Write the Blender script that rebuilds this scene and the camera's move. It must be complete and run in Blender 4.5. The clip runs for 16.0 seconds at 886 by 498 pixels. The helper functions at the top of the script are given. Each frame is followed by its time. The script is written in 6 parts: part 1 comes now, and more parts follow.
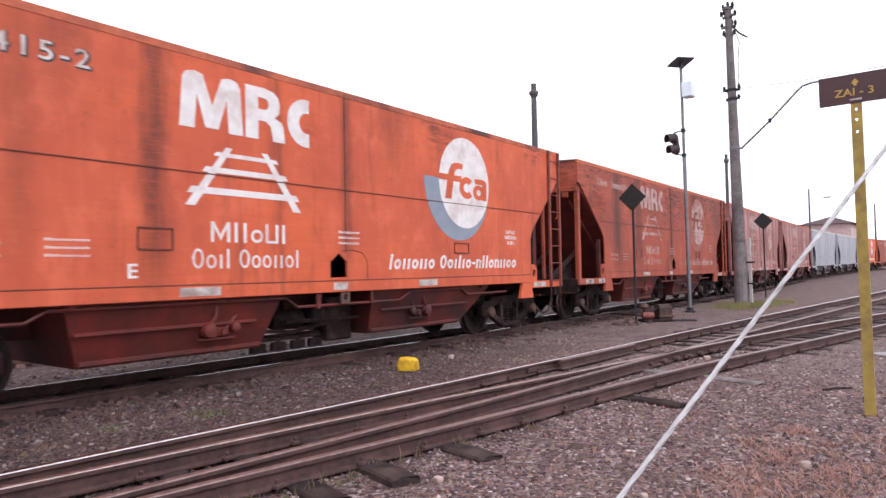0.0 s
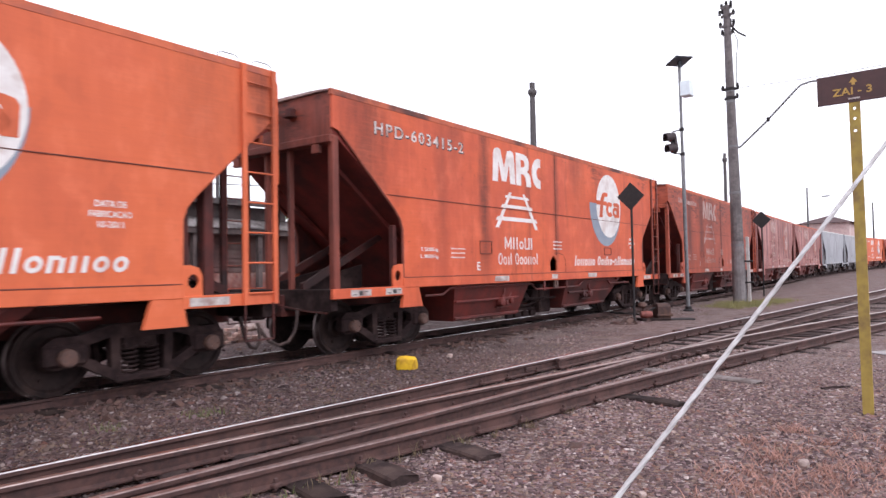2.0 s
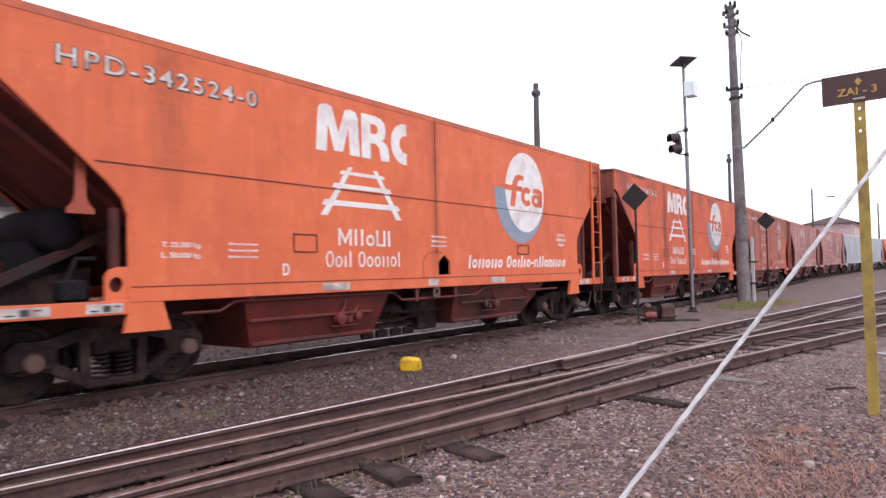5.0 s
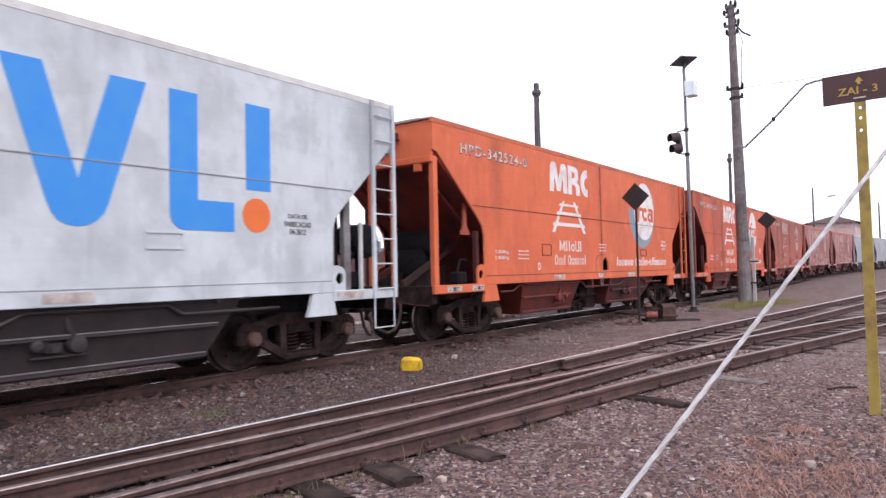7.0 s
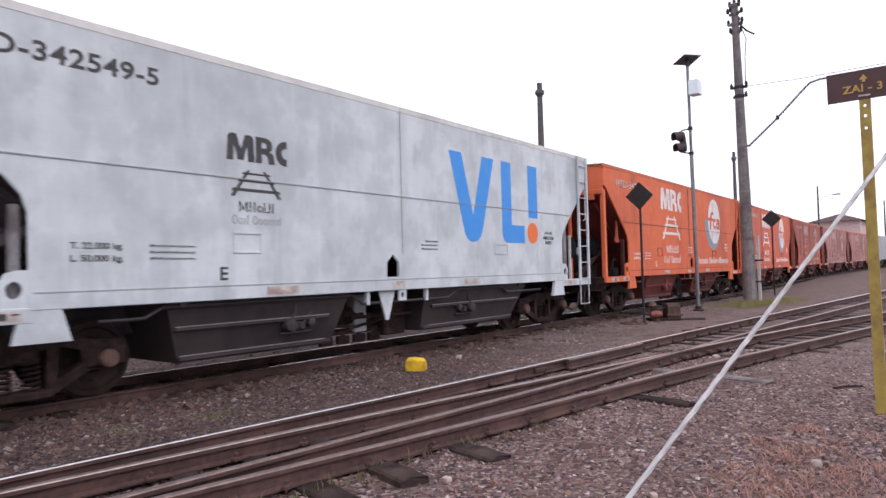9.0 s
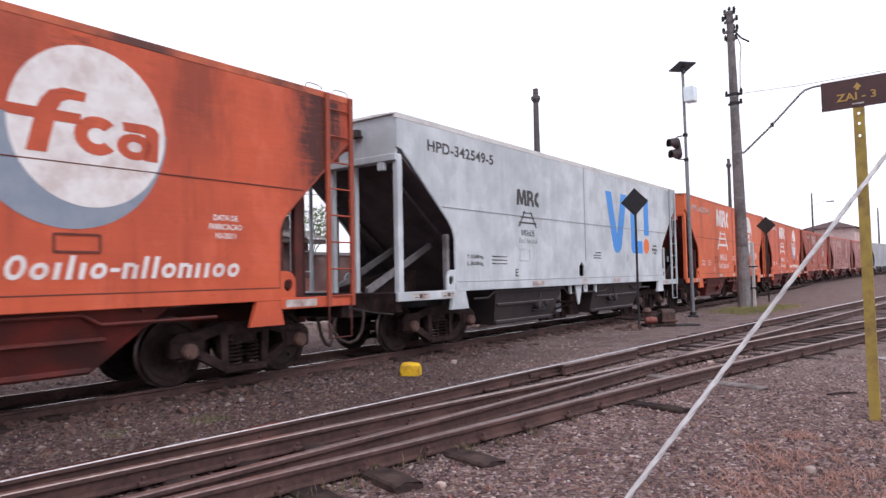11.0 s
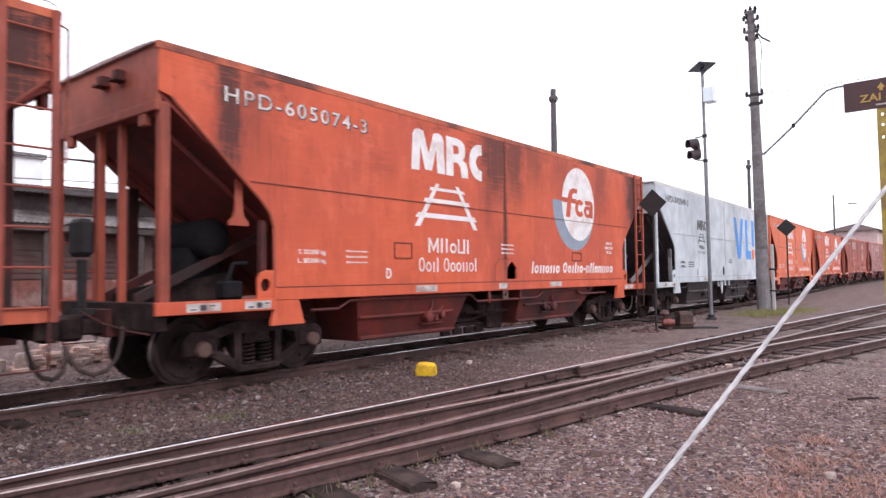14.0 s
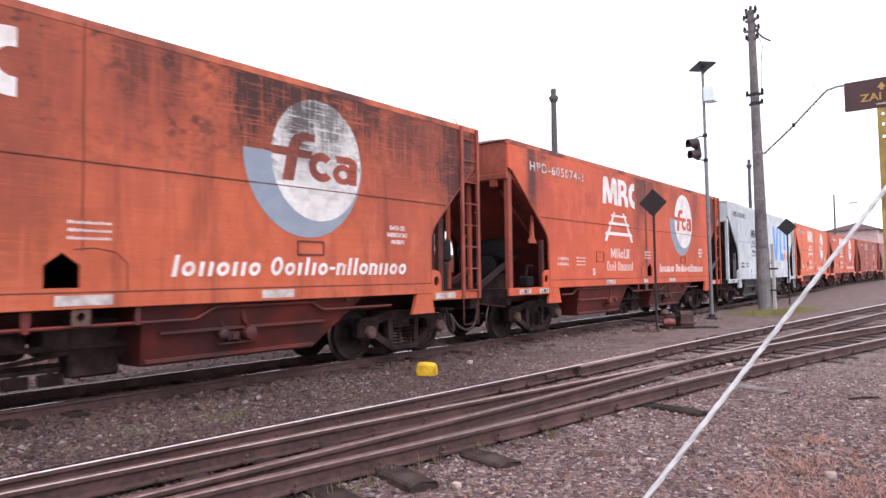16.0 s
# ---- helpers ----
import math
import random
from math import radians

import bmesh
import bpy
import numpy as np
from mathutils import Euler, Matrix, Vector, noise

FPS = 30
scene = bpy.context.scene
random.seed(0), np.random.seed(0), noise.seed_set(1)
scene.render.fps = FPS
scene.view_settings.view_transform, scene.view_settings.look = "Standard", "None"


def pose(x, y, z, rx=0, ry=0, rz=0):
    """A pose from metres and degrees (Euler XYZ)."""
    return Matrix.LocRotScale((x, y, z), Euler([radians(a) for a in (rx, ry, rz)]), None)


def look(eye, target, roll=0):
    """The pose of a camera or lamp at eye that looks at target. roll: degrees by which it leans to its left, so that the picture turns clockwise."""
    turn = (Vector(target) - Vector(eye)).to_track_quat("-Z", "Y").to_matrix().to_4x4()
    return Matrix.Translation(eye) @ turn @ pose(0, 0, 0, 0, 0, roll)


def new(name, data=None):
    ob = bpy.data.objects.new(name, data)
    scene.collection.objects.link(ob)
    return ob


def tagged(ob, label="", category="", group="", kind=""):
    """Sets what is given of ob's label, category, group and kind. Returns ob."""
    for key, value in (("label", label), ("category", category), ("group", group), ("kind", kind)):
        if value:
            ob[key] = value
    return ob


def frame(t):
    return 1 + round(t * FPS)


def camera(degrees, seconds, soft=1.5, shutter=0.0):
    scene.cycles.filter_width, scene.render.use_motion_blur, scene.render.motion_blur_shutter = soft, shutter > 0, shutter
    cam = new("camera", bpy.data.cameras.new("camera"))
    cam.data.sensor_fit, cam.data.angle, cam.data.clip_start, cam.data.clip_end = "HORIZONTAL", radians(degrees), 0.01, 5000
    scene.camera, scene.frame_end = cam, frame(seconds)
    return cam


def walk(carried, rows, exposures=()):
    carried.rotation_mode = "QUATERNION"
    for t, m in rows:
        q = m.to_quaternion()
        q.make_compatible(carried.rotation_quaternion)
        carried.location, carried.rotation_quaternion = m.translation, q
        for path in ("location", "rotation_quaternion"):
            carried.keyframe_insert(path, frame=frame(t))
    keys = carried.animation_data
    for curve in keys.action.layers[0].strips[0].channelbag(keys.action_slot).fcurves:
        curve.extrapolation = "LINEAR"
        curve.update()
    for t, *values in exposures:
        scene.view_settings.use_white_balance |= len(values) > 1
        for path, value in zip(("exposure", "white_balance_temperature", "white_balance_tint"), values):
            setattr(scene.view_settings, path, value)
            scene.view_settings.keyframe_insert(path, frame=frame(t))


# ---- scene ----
cam = camera(67.58, 16.0, soft=1.45, shutter=0.35)
EYE = (0.0, 0.0, 1.46)
# seconds, heading from the train's normal towards the train's way, tilt up, lean to the left (degrees)
PATH = [
        (0, 53.21, 1.90, -1.05),
        (0.5, 53.42, 1.87, -1.08),
        (1, 53.50, 1.83, -0.99),
        (1.5, 53.43, 1.81, -0.88),
        (2, 53.33, 1.81, -1.07),
        (2.5, 53.18, 1.73, -1.12),
        (3, 53.01, 1.81, -1.22),
        (3.5, 52.94, 1.89, -1.21),
        (4, 53.06, 1.88, -1.06),
        (6.5, 52.91, 1.92, -1.20),
        (7, 52.95, 1.90, -1.19),
        (7.5, 53.04, 1.91, -1.19),
        (8, 52.98, 1.91, -1.20),
        (8.5, 52.80, 1.86, -1.26),
        (9, 52.61, 1.93, -1.45),
        (11.5, 53.01, 2.41, -1.10),
        (12, 52.56, 2.49, -1.09),
        (12.5, 52.15, 2.45, -0.95),
        (13, 51.80, 2.41, -0.84),
        (13.5, 51.56, 2.39, -0.85),
        (14, 51.61, 2.38, -0.73),
        (14.5, 51.58, 2.44, -0.96),
        (15, 51.37, 2.39, -0.72),
        (15.5, 51.28, 2.35, -0.91),
        (16, 51.57, 2.37, -0.79),
]


def aim(yaw, tilt, lean):
    a, b = radians(yaw), radians(tilt)
    way = Vector((math.sin(a) * math.cos(b), math.cos(a) * math.cos(b), math.sin(b)))
    return look(EYE, Vector(EYE) + way * 10, lean)


walk(cam, [(t, aim(a, b, c)) for t, a, b, c in PATH], exposures=[
    (t, e, 6150, 17) for t, e in ((0.0, 0.0), (1.0, -0.03), (2.0, 0.03), (3.0, 0.10), (4.0, -0.02), (6.5, -0.03), (7.5, -0.05), (8.5, -0.18), (9.2, -0.28), (11.3, -0.27), (12.5, -0.13), (13.5, 0.02), (14.5, 0.11), (15.5, 0.21), (16.0, 0.18))])

# ---------------------------------------------------------------- light
world = bpy.data.worlds.new("overcast_sky")
scene.world = world
world.use_nodes = True
wn, wl = world.node_tree.nodes, world.node_tree.links
sky = wn.new("ShaderNodeTexSky")
sky.sky_type = "NISHITA"
sky.sun_disc = False
sky.sun_elevation = radians(48)
sky.sun_rotation = radians(205)
sky.dust_density = 4.0
bg = wn["Background"]
bg.inputs["Strength"].default_value = 0.10
cloud = wn.new("ShaderNodeMix")
cloud.data_type = "RGBA"
cloud.inputs[0].default_value = 0.88
cloud.inputs[7].default_value = (16.0, 16.0, 16.2, 1)
wl.new(sky.outputs[0], cloud.inputs[6])
wl.new(cloud.outputs[2], bg.inputs["Color"])

sun_data = bpy.data.lights.new("sun", "SUN")
sun_data.energy = 1.5
sun_data.angle = radians(25)
sun_data.color = (1.0, 0.96, 0.9)
sun = new("sun", sun_data)
sun.matrix_world = look((-6, -12, 15), (0, 0, 0))


# ---------------------------------------------------------------- materials
def nodes_of(name):
    m = bpy.data.materials.new(name)
    m.use_nodes = True
    nt = m.node_tree
    return m, nt.nodes, nt.links, nt.nodes["Principled BSDF"]


def coords(n, l, scale=(1, 1, 1), offset=(0, 0, 0), kind="Object"):
    tc = n.new("ShaderNodeTexCoord")
    mp = n.new("ShaderNodeMapping")
    mp.inputs["Scale"].default_value = scale
    mp.inputs["Location"].default_value = offset
    l.new(tc.outputs[kind], mp.inputs[0])
    return mp.outputs[0]


def noise_tex(n, l, vec, scale, detail=6, rough=0.6):
    t = n.new("ShaderNodeTexNoise")
    t.inputs["Scale"].default_value = scale
    t.inputs["Detail"].default_value = detail
    t.inputs["Roughness"].default_value = rough
    l.new(vec, t.inputs["Vector"])
    return t.outputs["Fac"]


def ramp(n, l, fac, lo, hi):
    r = n.new("ShaderNodeMapRange")
    r.interpolation_type = "SMOOTHSTEP"
    r.inputs["From Min"].default_value = lo
    r.inputs["From Max"].default_value = hi
    l.new(fac, r.inputs["Value"])
    return r.outputs["Result"]


def times_(n, l, a, b):
    m = n.new("ShaderNodeMath")
    m.operation = "MULTIPLY"
    for i, v in ((0, a), (1, b)):
        if isinstance(v, (int, float)):
            m.inputs[i].default_value = v
        else:
            l.new(v, m.inputs[i])
    return m.outputs[0]


def blend(n, l, fac, a, b):
    m = n.new("ShaderNodeMix")
    m.data_type = "RGBA"
    for i, v in ((0, fac), (6, a), (7, b)):
        if isinstance(v, (int, float)):
            m.inputs[i].default_value = v
        elif isinstance(v, tuple):
            m.inputs[i].default_value = (*v, 1)
        else:
            l.new(v, m.inputs[i])
    return m.outputs[2]


def bumped(n, l, bsdf, height, strength, distance=0.01):
    b = n.new("ShaderNodeBump")
    b.inputs["Strength"].default_value = strength
    b.inputs["Distance"].default_value = distance
    l.new(height, b.inputs["Height"])
    l.new(b.outputs[0], bsdf.inputs["Normal"])


def surface(name, c1, c2, scale=6.0, rough=0.7, bump=0.3, metal=0.0, dirt=None, dirt_scale=1.2, kind="Object", dist=0.01, per_piece=0.0):
    """A plain surface: two tones by fine grain, a third in large patches, fine relief."""
    m, n, l, b = nodes_of(name)
    v = coords(n, l, kind=kind)
    fine = noise_tex(n, l, v, scale, 8, 0.65)
    col = blend(n, l, ramp(n, l, fine, 0.35, 0.65), c1, c2)
    if dirt:
        col = blend(n, l, ramp(n, l, noise_tex(n, l, v, dirt_scale, 5, 0.6), 0.45, 0.7), col, dirt)
    if per_piece:
        oi = n.new("ShaderNodeObjectInfo")
        hsv = n.new("ShaderNodeHueSaturation")
        mr = n.new("ShaderNodeMapRange")
        mr.inputs["To Min"].default_value, mr.inputs["To Max"].default_value = 1 - per_piece, 1 + per_piece
        l.new(oi.outputs["Random"], mr.inputs["Value"])
        l.new(mr.outputs[0], hsv.inputs["Value"])
        l.new(col, hsv.inputs["Color"])
        col = hsv.outputs[0]
    l.new(col, b.inputs["Base Color"])
    b.inputs["Roughness"].default_value = rough
    b.inputs["Metallic"].default_value = metal
    bumped(n, l, b, fine, bump, dist)
    return m


def wagon_paint(name, c1, c2, soot, seed, streaks=0.5, top=0.3, rust=(0.16, 0.05, 0.025), rust_amount=0.3, bands=(), grain=(2.8, 17.0), brush=0.5, clouds=0.0, hatch=0.35, thick=1.0):
    """Weathered wagon paint: faded patches, soot running down in streaks, smeared brush-wide marks, rust."""
    m, n, l, b = nodes_of(name)
    v = coords(n, l, offset=(seed * 7.3, 0, seed * 1.7))
    big = noise_tex(n, l, v, 0.55, 4, 0.5)
    col = blend(n, l, ramp(n, l, big, 0.35, 0.68), c1, c2)
    # sun-bleached and rubbed blotches, a hand to an arm across
    blotch = noise_tex(n, l, coords(n, l, (1.0, 1.0, 0.7), (seed * 4.1, 0, seed * 0.9)), 2.6, 6, 0.62)
    col = blend(n, l, times_(n, l, ramp(n, l, blotch, 0.50, 0.68), 0.5), col, tuple(min(0.9, a * 1.10 + 0.03) for a in c1))
    col = blend(n, l, times_(n, l, ramp(n, l, blotch, 0.48, 0.33), 0.45), col, tuple(a * 0.82 for a in c2))
    down = coords(n, l, (2.2, 2.2, 0.22), (seed * 3.1, 0, seed))
    run = ramp(n, l, noise_tex(n, l, down, 1.0, 7, 0.7), 0.62 - 0.22 * streaks, 0.80 - 0.12 * streaks)
    along = coords(n, l, (grain[0], grain[0], grain[1]), (seed, 0, 0))
    smear_noise = noise_tex(n, l, along, 1.0, 5, 0.7)
    smear = ramp(n, l, smear_noise, 0.42, 0.62)
    sep = n.new("ShaderNodeSeparateXYZ")
    tc = n.new("ShaderNodeTexCoord")
    l.new(tc.outputs["Object"], sep.inputs[0])
    high = ramp(n, l, sep.outputs["Z"], 2.9 - top, 4.3 if top < 0.9 else 3.6)
    patch = ramp(n, l, noise_tex(n, l, v, 0.8, 6, 0.65), 0.62 - 0.3 * top, 0.74 - 0.16 * top)
    grime = times_(n, l, times_(n, l, high, patch), smear)
    mx = n.new("ShaderNodeMath")
    mx.operation = "MAXIMUM"
    l.new(times_(n, l, run, 0.75 * min(1.0, streaks + 0.25)), mx.inputs[0])
    l.new(times_(n, l, grime, 0.95), mx.inputs[1])
    dark = mx.outputs[0]
    ragged = noise_tex(n, l, coords(n, l, (3.2, 3.2, 1.1), (seed * 2.2, 0, seed * 0.7)), 1.6, 8, 0.7)
    # soot breaks up into upright lines and level gaps where the brushes of rain and washing have passed
    lines = ramp(n, l, noise_tex(n, l, coords(n, l, (19.0, 19.0, 1.5), (seed * 0.4, 0, seed)), 1.0, 7, 0.72), 0.32, 0.56)
    gaps = ramp(n, l, noise_tex(n, l, coords(n, l, (2.2, 2.2, 27.0), (seed, 0, seed * 0.6)), 1.0, 7, 0.72), 0.33, 0.54)
    broken = n.new("ShaderNodeMapRange")
    broken.inputs["To Min"].default_value = 1.0 - hatch
    l.new(times_(n, l, lines, gaps), broken.inputs["Value"])
    for where, wide, low, strength in bands:
        # a run of soot at one place along the side, from the top down to low
        off = n.new("ShaderNodeMath")
        off.operation = "SUBTRACT"
        l.new(sep.outputs["X"], off.inputs[0])
        off.inputs[1].default_value = where
        wob = n.new("ShaderNodeMath")
        wob.operation = "MULTIPLY_ADD"
        l.new(ragged, wob.inputs[0])
        wob.inputs[1].default_value = wide * 1.8
        wob.inputs[2].default_value = -wide * 0.9
        both = n.new("ShaderNodeMath")
        l.new(off.outputs[0], both.inputs[0])
        l.new(wob.outputs[0], both.inputs[1])
        far = n.new("ShaderNodeMath")
        far.operation = "ABSOLUTE"
        l.new(both.outputs[0], far.inputs[0])
        near = ramp(n, l, far.outputs[0], wide * 1.5, 0.0)
        tall = ramp(n, l, sep.outputs["Z"], low - 0.7, low + 0.9)
        spot = times_(n, l, times_(n, l, times_(n, l, near, tall), ramp(n, l, smear_noise, 0.10, 0.46)), broken.outputs[0])
        more = n.new("ShaderNodeMath")
        more.operation = "MAXIMUM"
        l.new(dark, more.inputs[0])
        full = n.new("ShaderNodeMath")
        full.operation = "MINIMUM"
        l.new(times_(n, l, spot, strength * thick), full.inputs[0])
        full.inputs[1].default_value = min(0.96, strength)
        l.new(full.outputs[0], more.inputs[1])
        dark = more.outputs[0]
    if clouds:
        # pale blotches left by uneven spraying and dust
        col = blend(n, l, times_(n, l, ramp(n, l, noise_tex(n, l, v, 1.5, 4, 0.55), 0.44, 0.62), clouds), col, tuple(a * 0.80 for a in c2))
    brushed = times_(n, l, ramp(n, l, noise_tex(n, l, coords(n, l, (1.1, 1.1, 26.0), (seed * 1.3, 0, 3)), 1.0, 7, 0.75), 0.40, 0.62), 0.30 * brush)
    col = blend(n, l, brushed, col, tuple(a * 0.72 for a in c2))
    drips = times_(n, l, ramp(n, l, noise_tex(n, l, coords(n, l, (6.0, 6.0, 0.4), (seed, 0, seed * 2)), 1.0, 7, 0.7), 0.50, 0.72), 0.30)
    col = blend(n, l, drips, col, tuple(min(0.9, a * 1.12 + 0.02) for a in c1))
    col = blend(n, l, dark, col, soot)
    fine = noise_tex(n, l, v, 9.0, 8, 0.7)
    col = blend(n, l, times_(n, l, ramp(n, l, fine, 0.60, 0.72), rust_amount), col, rust)
    l.new(col, b.inputs["Base Color"])
    b.inputs["Roughness"].default_value = 0.62
    b.inputs["Specular IOR Level"].default_value = 0.35
    bumped(n, l, b, noise_tex(n, l, v, 2.2, 3, 0.5), 0.25, 0.02)
    return m


SOOT = (0.055, 0.022, 0.02)
PAINT = {
    "clean": wagon_paint("orange_paint_clean", (0.67, 0.148, 0.057), (0.60, 0.128, 0.057), SOOT, 1, 0.15, 0.0, rust_amount=0.12, brush=0.35, bands=((-4.9, 0.25, 2.2, 0.35), (5.9, 0.5, 2.6, 0.25), (6.75, 0.22, 2.4, 0.65), (0.05, 0.12, 1.2, 0.4))),
    "worn": wagon_paint("orange_paint_worn", (0.65, 0.125, 0.048), (0.53, 0.10, 0.048), SOOT, 2, 0.42, 0.30, rust_amount=0.5, bands=((-2.90, 0.20, 1.2, 0.75), (-4.3, 0.2, 1.4, 0.30), (-6.2, 0.6, 2.2, 0.6), (0.1, 0.12, 1.2, 0.6), (1.2, 0.4, 2.8, 0.4), (-3.9, 0.3, 3.2, 0.45))),
    "old": wagon_paint("orange_paint_old", (0.60, 0.108, 0.044), (0.49, 0.088, 0.044), SOOT, 5, 0.36, 0.55, rust_amount=0.45, hatch=0.45, thick=1.5, bands=((-0.25, 0.55, 2.75, 0.85), (-0.5, 0.25, 2.3, 0.6), (0.06, 0.09, 1.2, 0.8), (0.45, 0.40, 2.8, 0.75), (1.2, 0.5, 3.1, 0.55), (6.35, 0.50, 2.3, 0.95), (-6.05, 0.22, 2.5, 0.9), (-5.7, 0.18, 3.0, 0.45), (4.4, 0.4, 2.9, 0.5), (2.4, 0.5, 3.3, 0.4))),
    "sooty": wagon_paint("orange_paint_sooty", (0.54, 0.118, 0.050), (0.40, 0.084, 0.045), (0.032, 0.014, 0.014), 8, 0.58, 1.0, rust_amount=0.6, grain=(4.5, 6.5), hatch=0.62, thick=1.5, brush=0.7, bands=((0.55, 0.35, 3.1, 0.75), (1.05, 0.3, 3.2, 0.7), (-0.6, 0.6, 1.3, 0.42), (-1.9, 0.8, 1.4, 0.45), (2.0, 0.45, 2.85, 1.0), (2.5, 0.5, 3.05, 1.0), (3.2, 0.7, 3.2, 1.0), (4.1, 0.6, 3.15, 0.9), (4.9, 0.5, 2.9, 0.75), (6.4, 0.75, 2.2, 0.9), (5.6, 0.6, 2.7, 0.6), (-3.5, 1.0, 2.9, 0.6))),
    "brown": wagon_paint("brown_red_paint", (0.42, 0.085, 0.044), (0.31, 0.068, 0.042), SOOT, 11, 0.5, 0.95, rust_amount=0.5, bands=((-4.5, 0.3, 1.4, 0.8), (-2.9, 0.4, 1.4, 0.8), (2.8, 0.7, 2.2, 0.9), (0.1, 0.2, 1.2, 0.7))),
    "pink": wagon_paint("faded_pink_red_paint", (0.50, 0.24, 0.22), (0.30, 0.10, 0.085), (0.10, 0.038, 0.038), 14, 0.9, 0.2, rust_amount=0.4, hatch=0.1, bands=((-4, 0.3, 1.2, 0.8), (-1.5, 0.3, 1.2, 0.8), (2.0, 0.3, 1.2, 0.8), (4.2, 0.3, 1.2, 0.8))),
    "grey": wagon_paint("grey_paint", (0.585, 0.624, 0.658), (0.46, 0.497, 0.53), (0.25, 0.26, 0.28), 17, 0.26, 0.15, brush=0.2, clouds=0.45, rust=(0.36, 0.36, 0.37), rust_amount=0.2, bands=((-5.0, 0.8, 2.8, 0.12), (3.4, 0.6, 3.0, 0.2), (6.4, 0.4, 2.6, 0.5), (0.1, 0.15, 1.6, 0.3))),
    "dull grey": wagon_paint("dull_grey_paint", (0.40, 0.41, 0.44), (0.32, 0.33, 0.36), (0.18, 0.17, 0.18), 23, 0.5, 0.3, rust=(0.2, 0.16, 0.15), rust_amount=0.4),
}
FRAME = {
    "worn": wagon_paint("sooty_brown_frame_paint", (0.26, 0.06, 0.038), (0.16, 0.044, 0.033), SOOT, 31, 0.7, 0.7, rust_amount=0.6),
    "sooty": wagon_paint("sooty_red_frame_paint", (0.34, 0.072, 0.042), (0.22, 0.052, 0.036), SOOT, 35, 0.45, 0.4, rust_amount=0.5),
    "old": wagon_paint("dirty_orange_frame_paint", (0.38, 0.080, 0.042), (0.24, 0.056, 0.036), SOOT, 33, 0.45, 0.2, rust_amount=0.5),
}
# Dirty inner red, its tone also lowered for shade in the bays.
INNER_RED = surface("dirty_shaded_red_paint", (0.095, 0.02, 0.016), (0.055, 0.015, 0.014), 5, 0.85, 0.3, dirt=(0.03, 0.016, 0.016), dirt_scale=0.9)
# Slope sheets: grime, with the deep shade of the end bays added in.
SLOPE_RED = surface("grimy_shaded_red_slope_sheet", (0.235, 0.036, 0.027), (0.165, 0.028, 0.023), 3, 0.75, 0.3, dirt=(0.075, 0.020, 0.019), dirt_scale=0.8)
SLOPE_GREY = surface("grimy_shaded_grey_slope_sheet", (0.105, 0.082, 0.088), (0.07, 0.055, 0.060), 3, 0.7, 0.3, dirt=(0.040, 0.030, 0.032), dirt_scale=0.8)
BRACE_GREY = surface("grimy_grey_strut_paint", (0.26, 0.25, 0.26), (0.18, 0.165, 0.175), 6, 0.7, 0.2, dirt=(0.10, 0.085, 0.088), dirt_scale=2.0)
# Sooty grey that also serves as shaded paint on the far panel.
INNER_GREY = surface("sooty_shaded_grey_underframe", (0.06, 0.054, 0.057), (0.036, 0.032, 0.034), 5, 0.75, 0.3, dirt=(0.035, 0.03, 0.03))
# Hopper reds and greys are grimy and also darkened for shade under the wagon.
HOPPER_RED = surface("grimy_shaded_red_hopper_paint", (0.155, 0.0195, 0.0135), (0.085, 0.0140, 0.0112), 3, 0.55, 0.3, dirt=(0.042, 0.0125, 0.0115), dirt_scale=0.8)
HOPPER_GREY = surface("grimy_shaded_grey_hopper_paint", (0.034, 0.026, 0.028), (0.021, 0.016, 0.0175), 3, 0.6, 0.3, dirt=(0.044, 0.033, 0.034))
# Cast steel toned down for the deep shade in bays and under wagons.
CAST = surface("dusty_cast_steel", (0.032, 0.018, 0.018), (0.017, 0.010, 0.0105), 14, 0.8, 0.5, metal=0.1, dirt=(0.060, 0.037, 0.034), dirt_scale=3)
WHEEL = surface("wheel_steel", (0.038, 0.025, 0.024), (0.022, 0.015, 0.015), 10, 0.65, 0.3, metal=0.2, dirt=(0.056, 0.035, 0.031), dirt_scale=4)
TREAD = surface("worn_tread", (0.20, 0.165, 0.16), (0.13, 0.10, 0.10), 20, 0.42, 0.1, metal=1.0)
# Glossless near-black that keeps the bay gear as dark as deep shade.
MATTE_BLACK = surface("matte_black_gear", (0.012, 0.011, 0.013), (0.018, 0.016, 0.018), 20, 0.9, 0.2)
MATTE_BLACK.node_tree.nodes["Principled BSDF"].inputs["Specular IOR Level"].default_value = 0.1
HOSE = surface("dusty_brown_hose", (0.05, 0.03, 0.028), (0.03, 0.02, 0.02), 20, 0.85, 0.3, dirt=(0.09, 0.055, 0.048), dirt_scale=6)
WORN_EDGE = surface("rubbed_bare_edge", (0.30, 0.27, 0.27), (0.20, 0.17, 0.17), 9, 0.5, 0.2, metal=0.4)
for dull in (CAST, WHEEL):
    dull.node_tree.nodes["Principled BSDF"].inputs["Specular IOR Level"].default_value = 0.18
RUST_CAP = surface("rusty_bearing_cap", (0.12, 0.062, 0.048), (0.075, 0.042, 0.036), 16, 0.7, 0.3)
WHITE = surface("worn_white_lettering", (0.78, 0.76, 0.75), (0.70, 0.66, 0.65), 6, 0.6, 0.1, dirt=(0.60, 0.52, 0.50), dirt_scale=3.5)
NUMBER_WHITE = surface("flaking_white_number", (0.70, 0.66, 0.64), (0.54, 0.46, 0.44), 7, 0.6, 0.1, dirt=(0.36, 0.24, 0.21), dirt_scale=5.0)
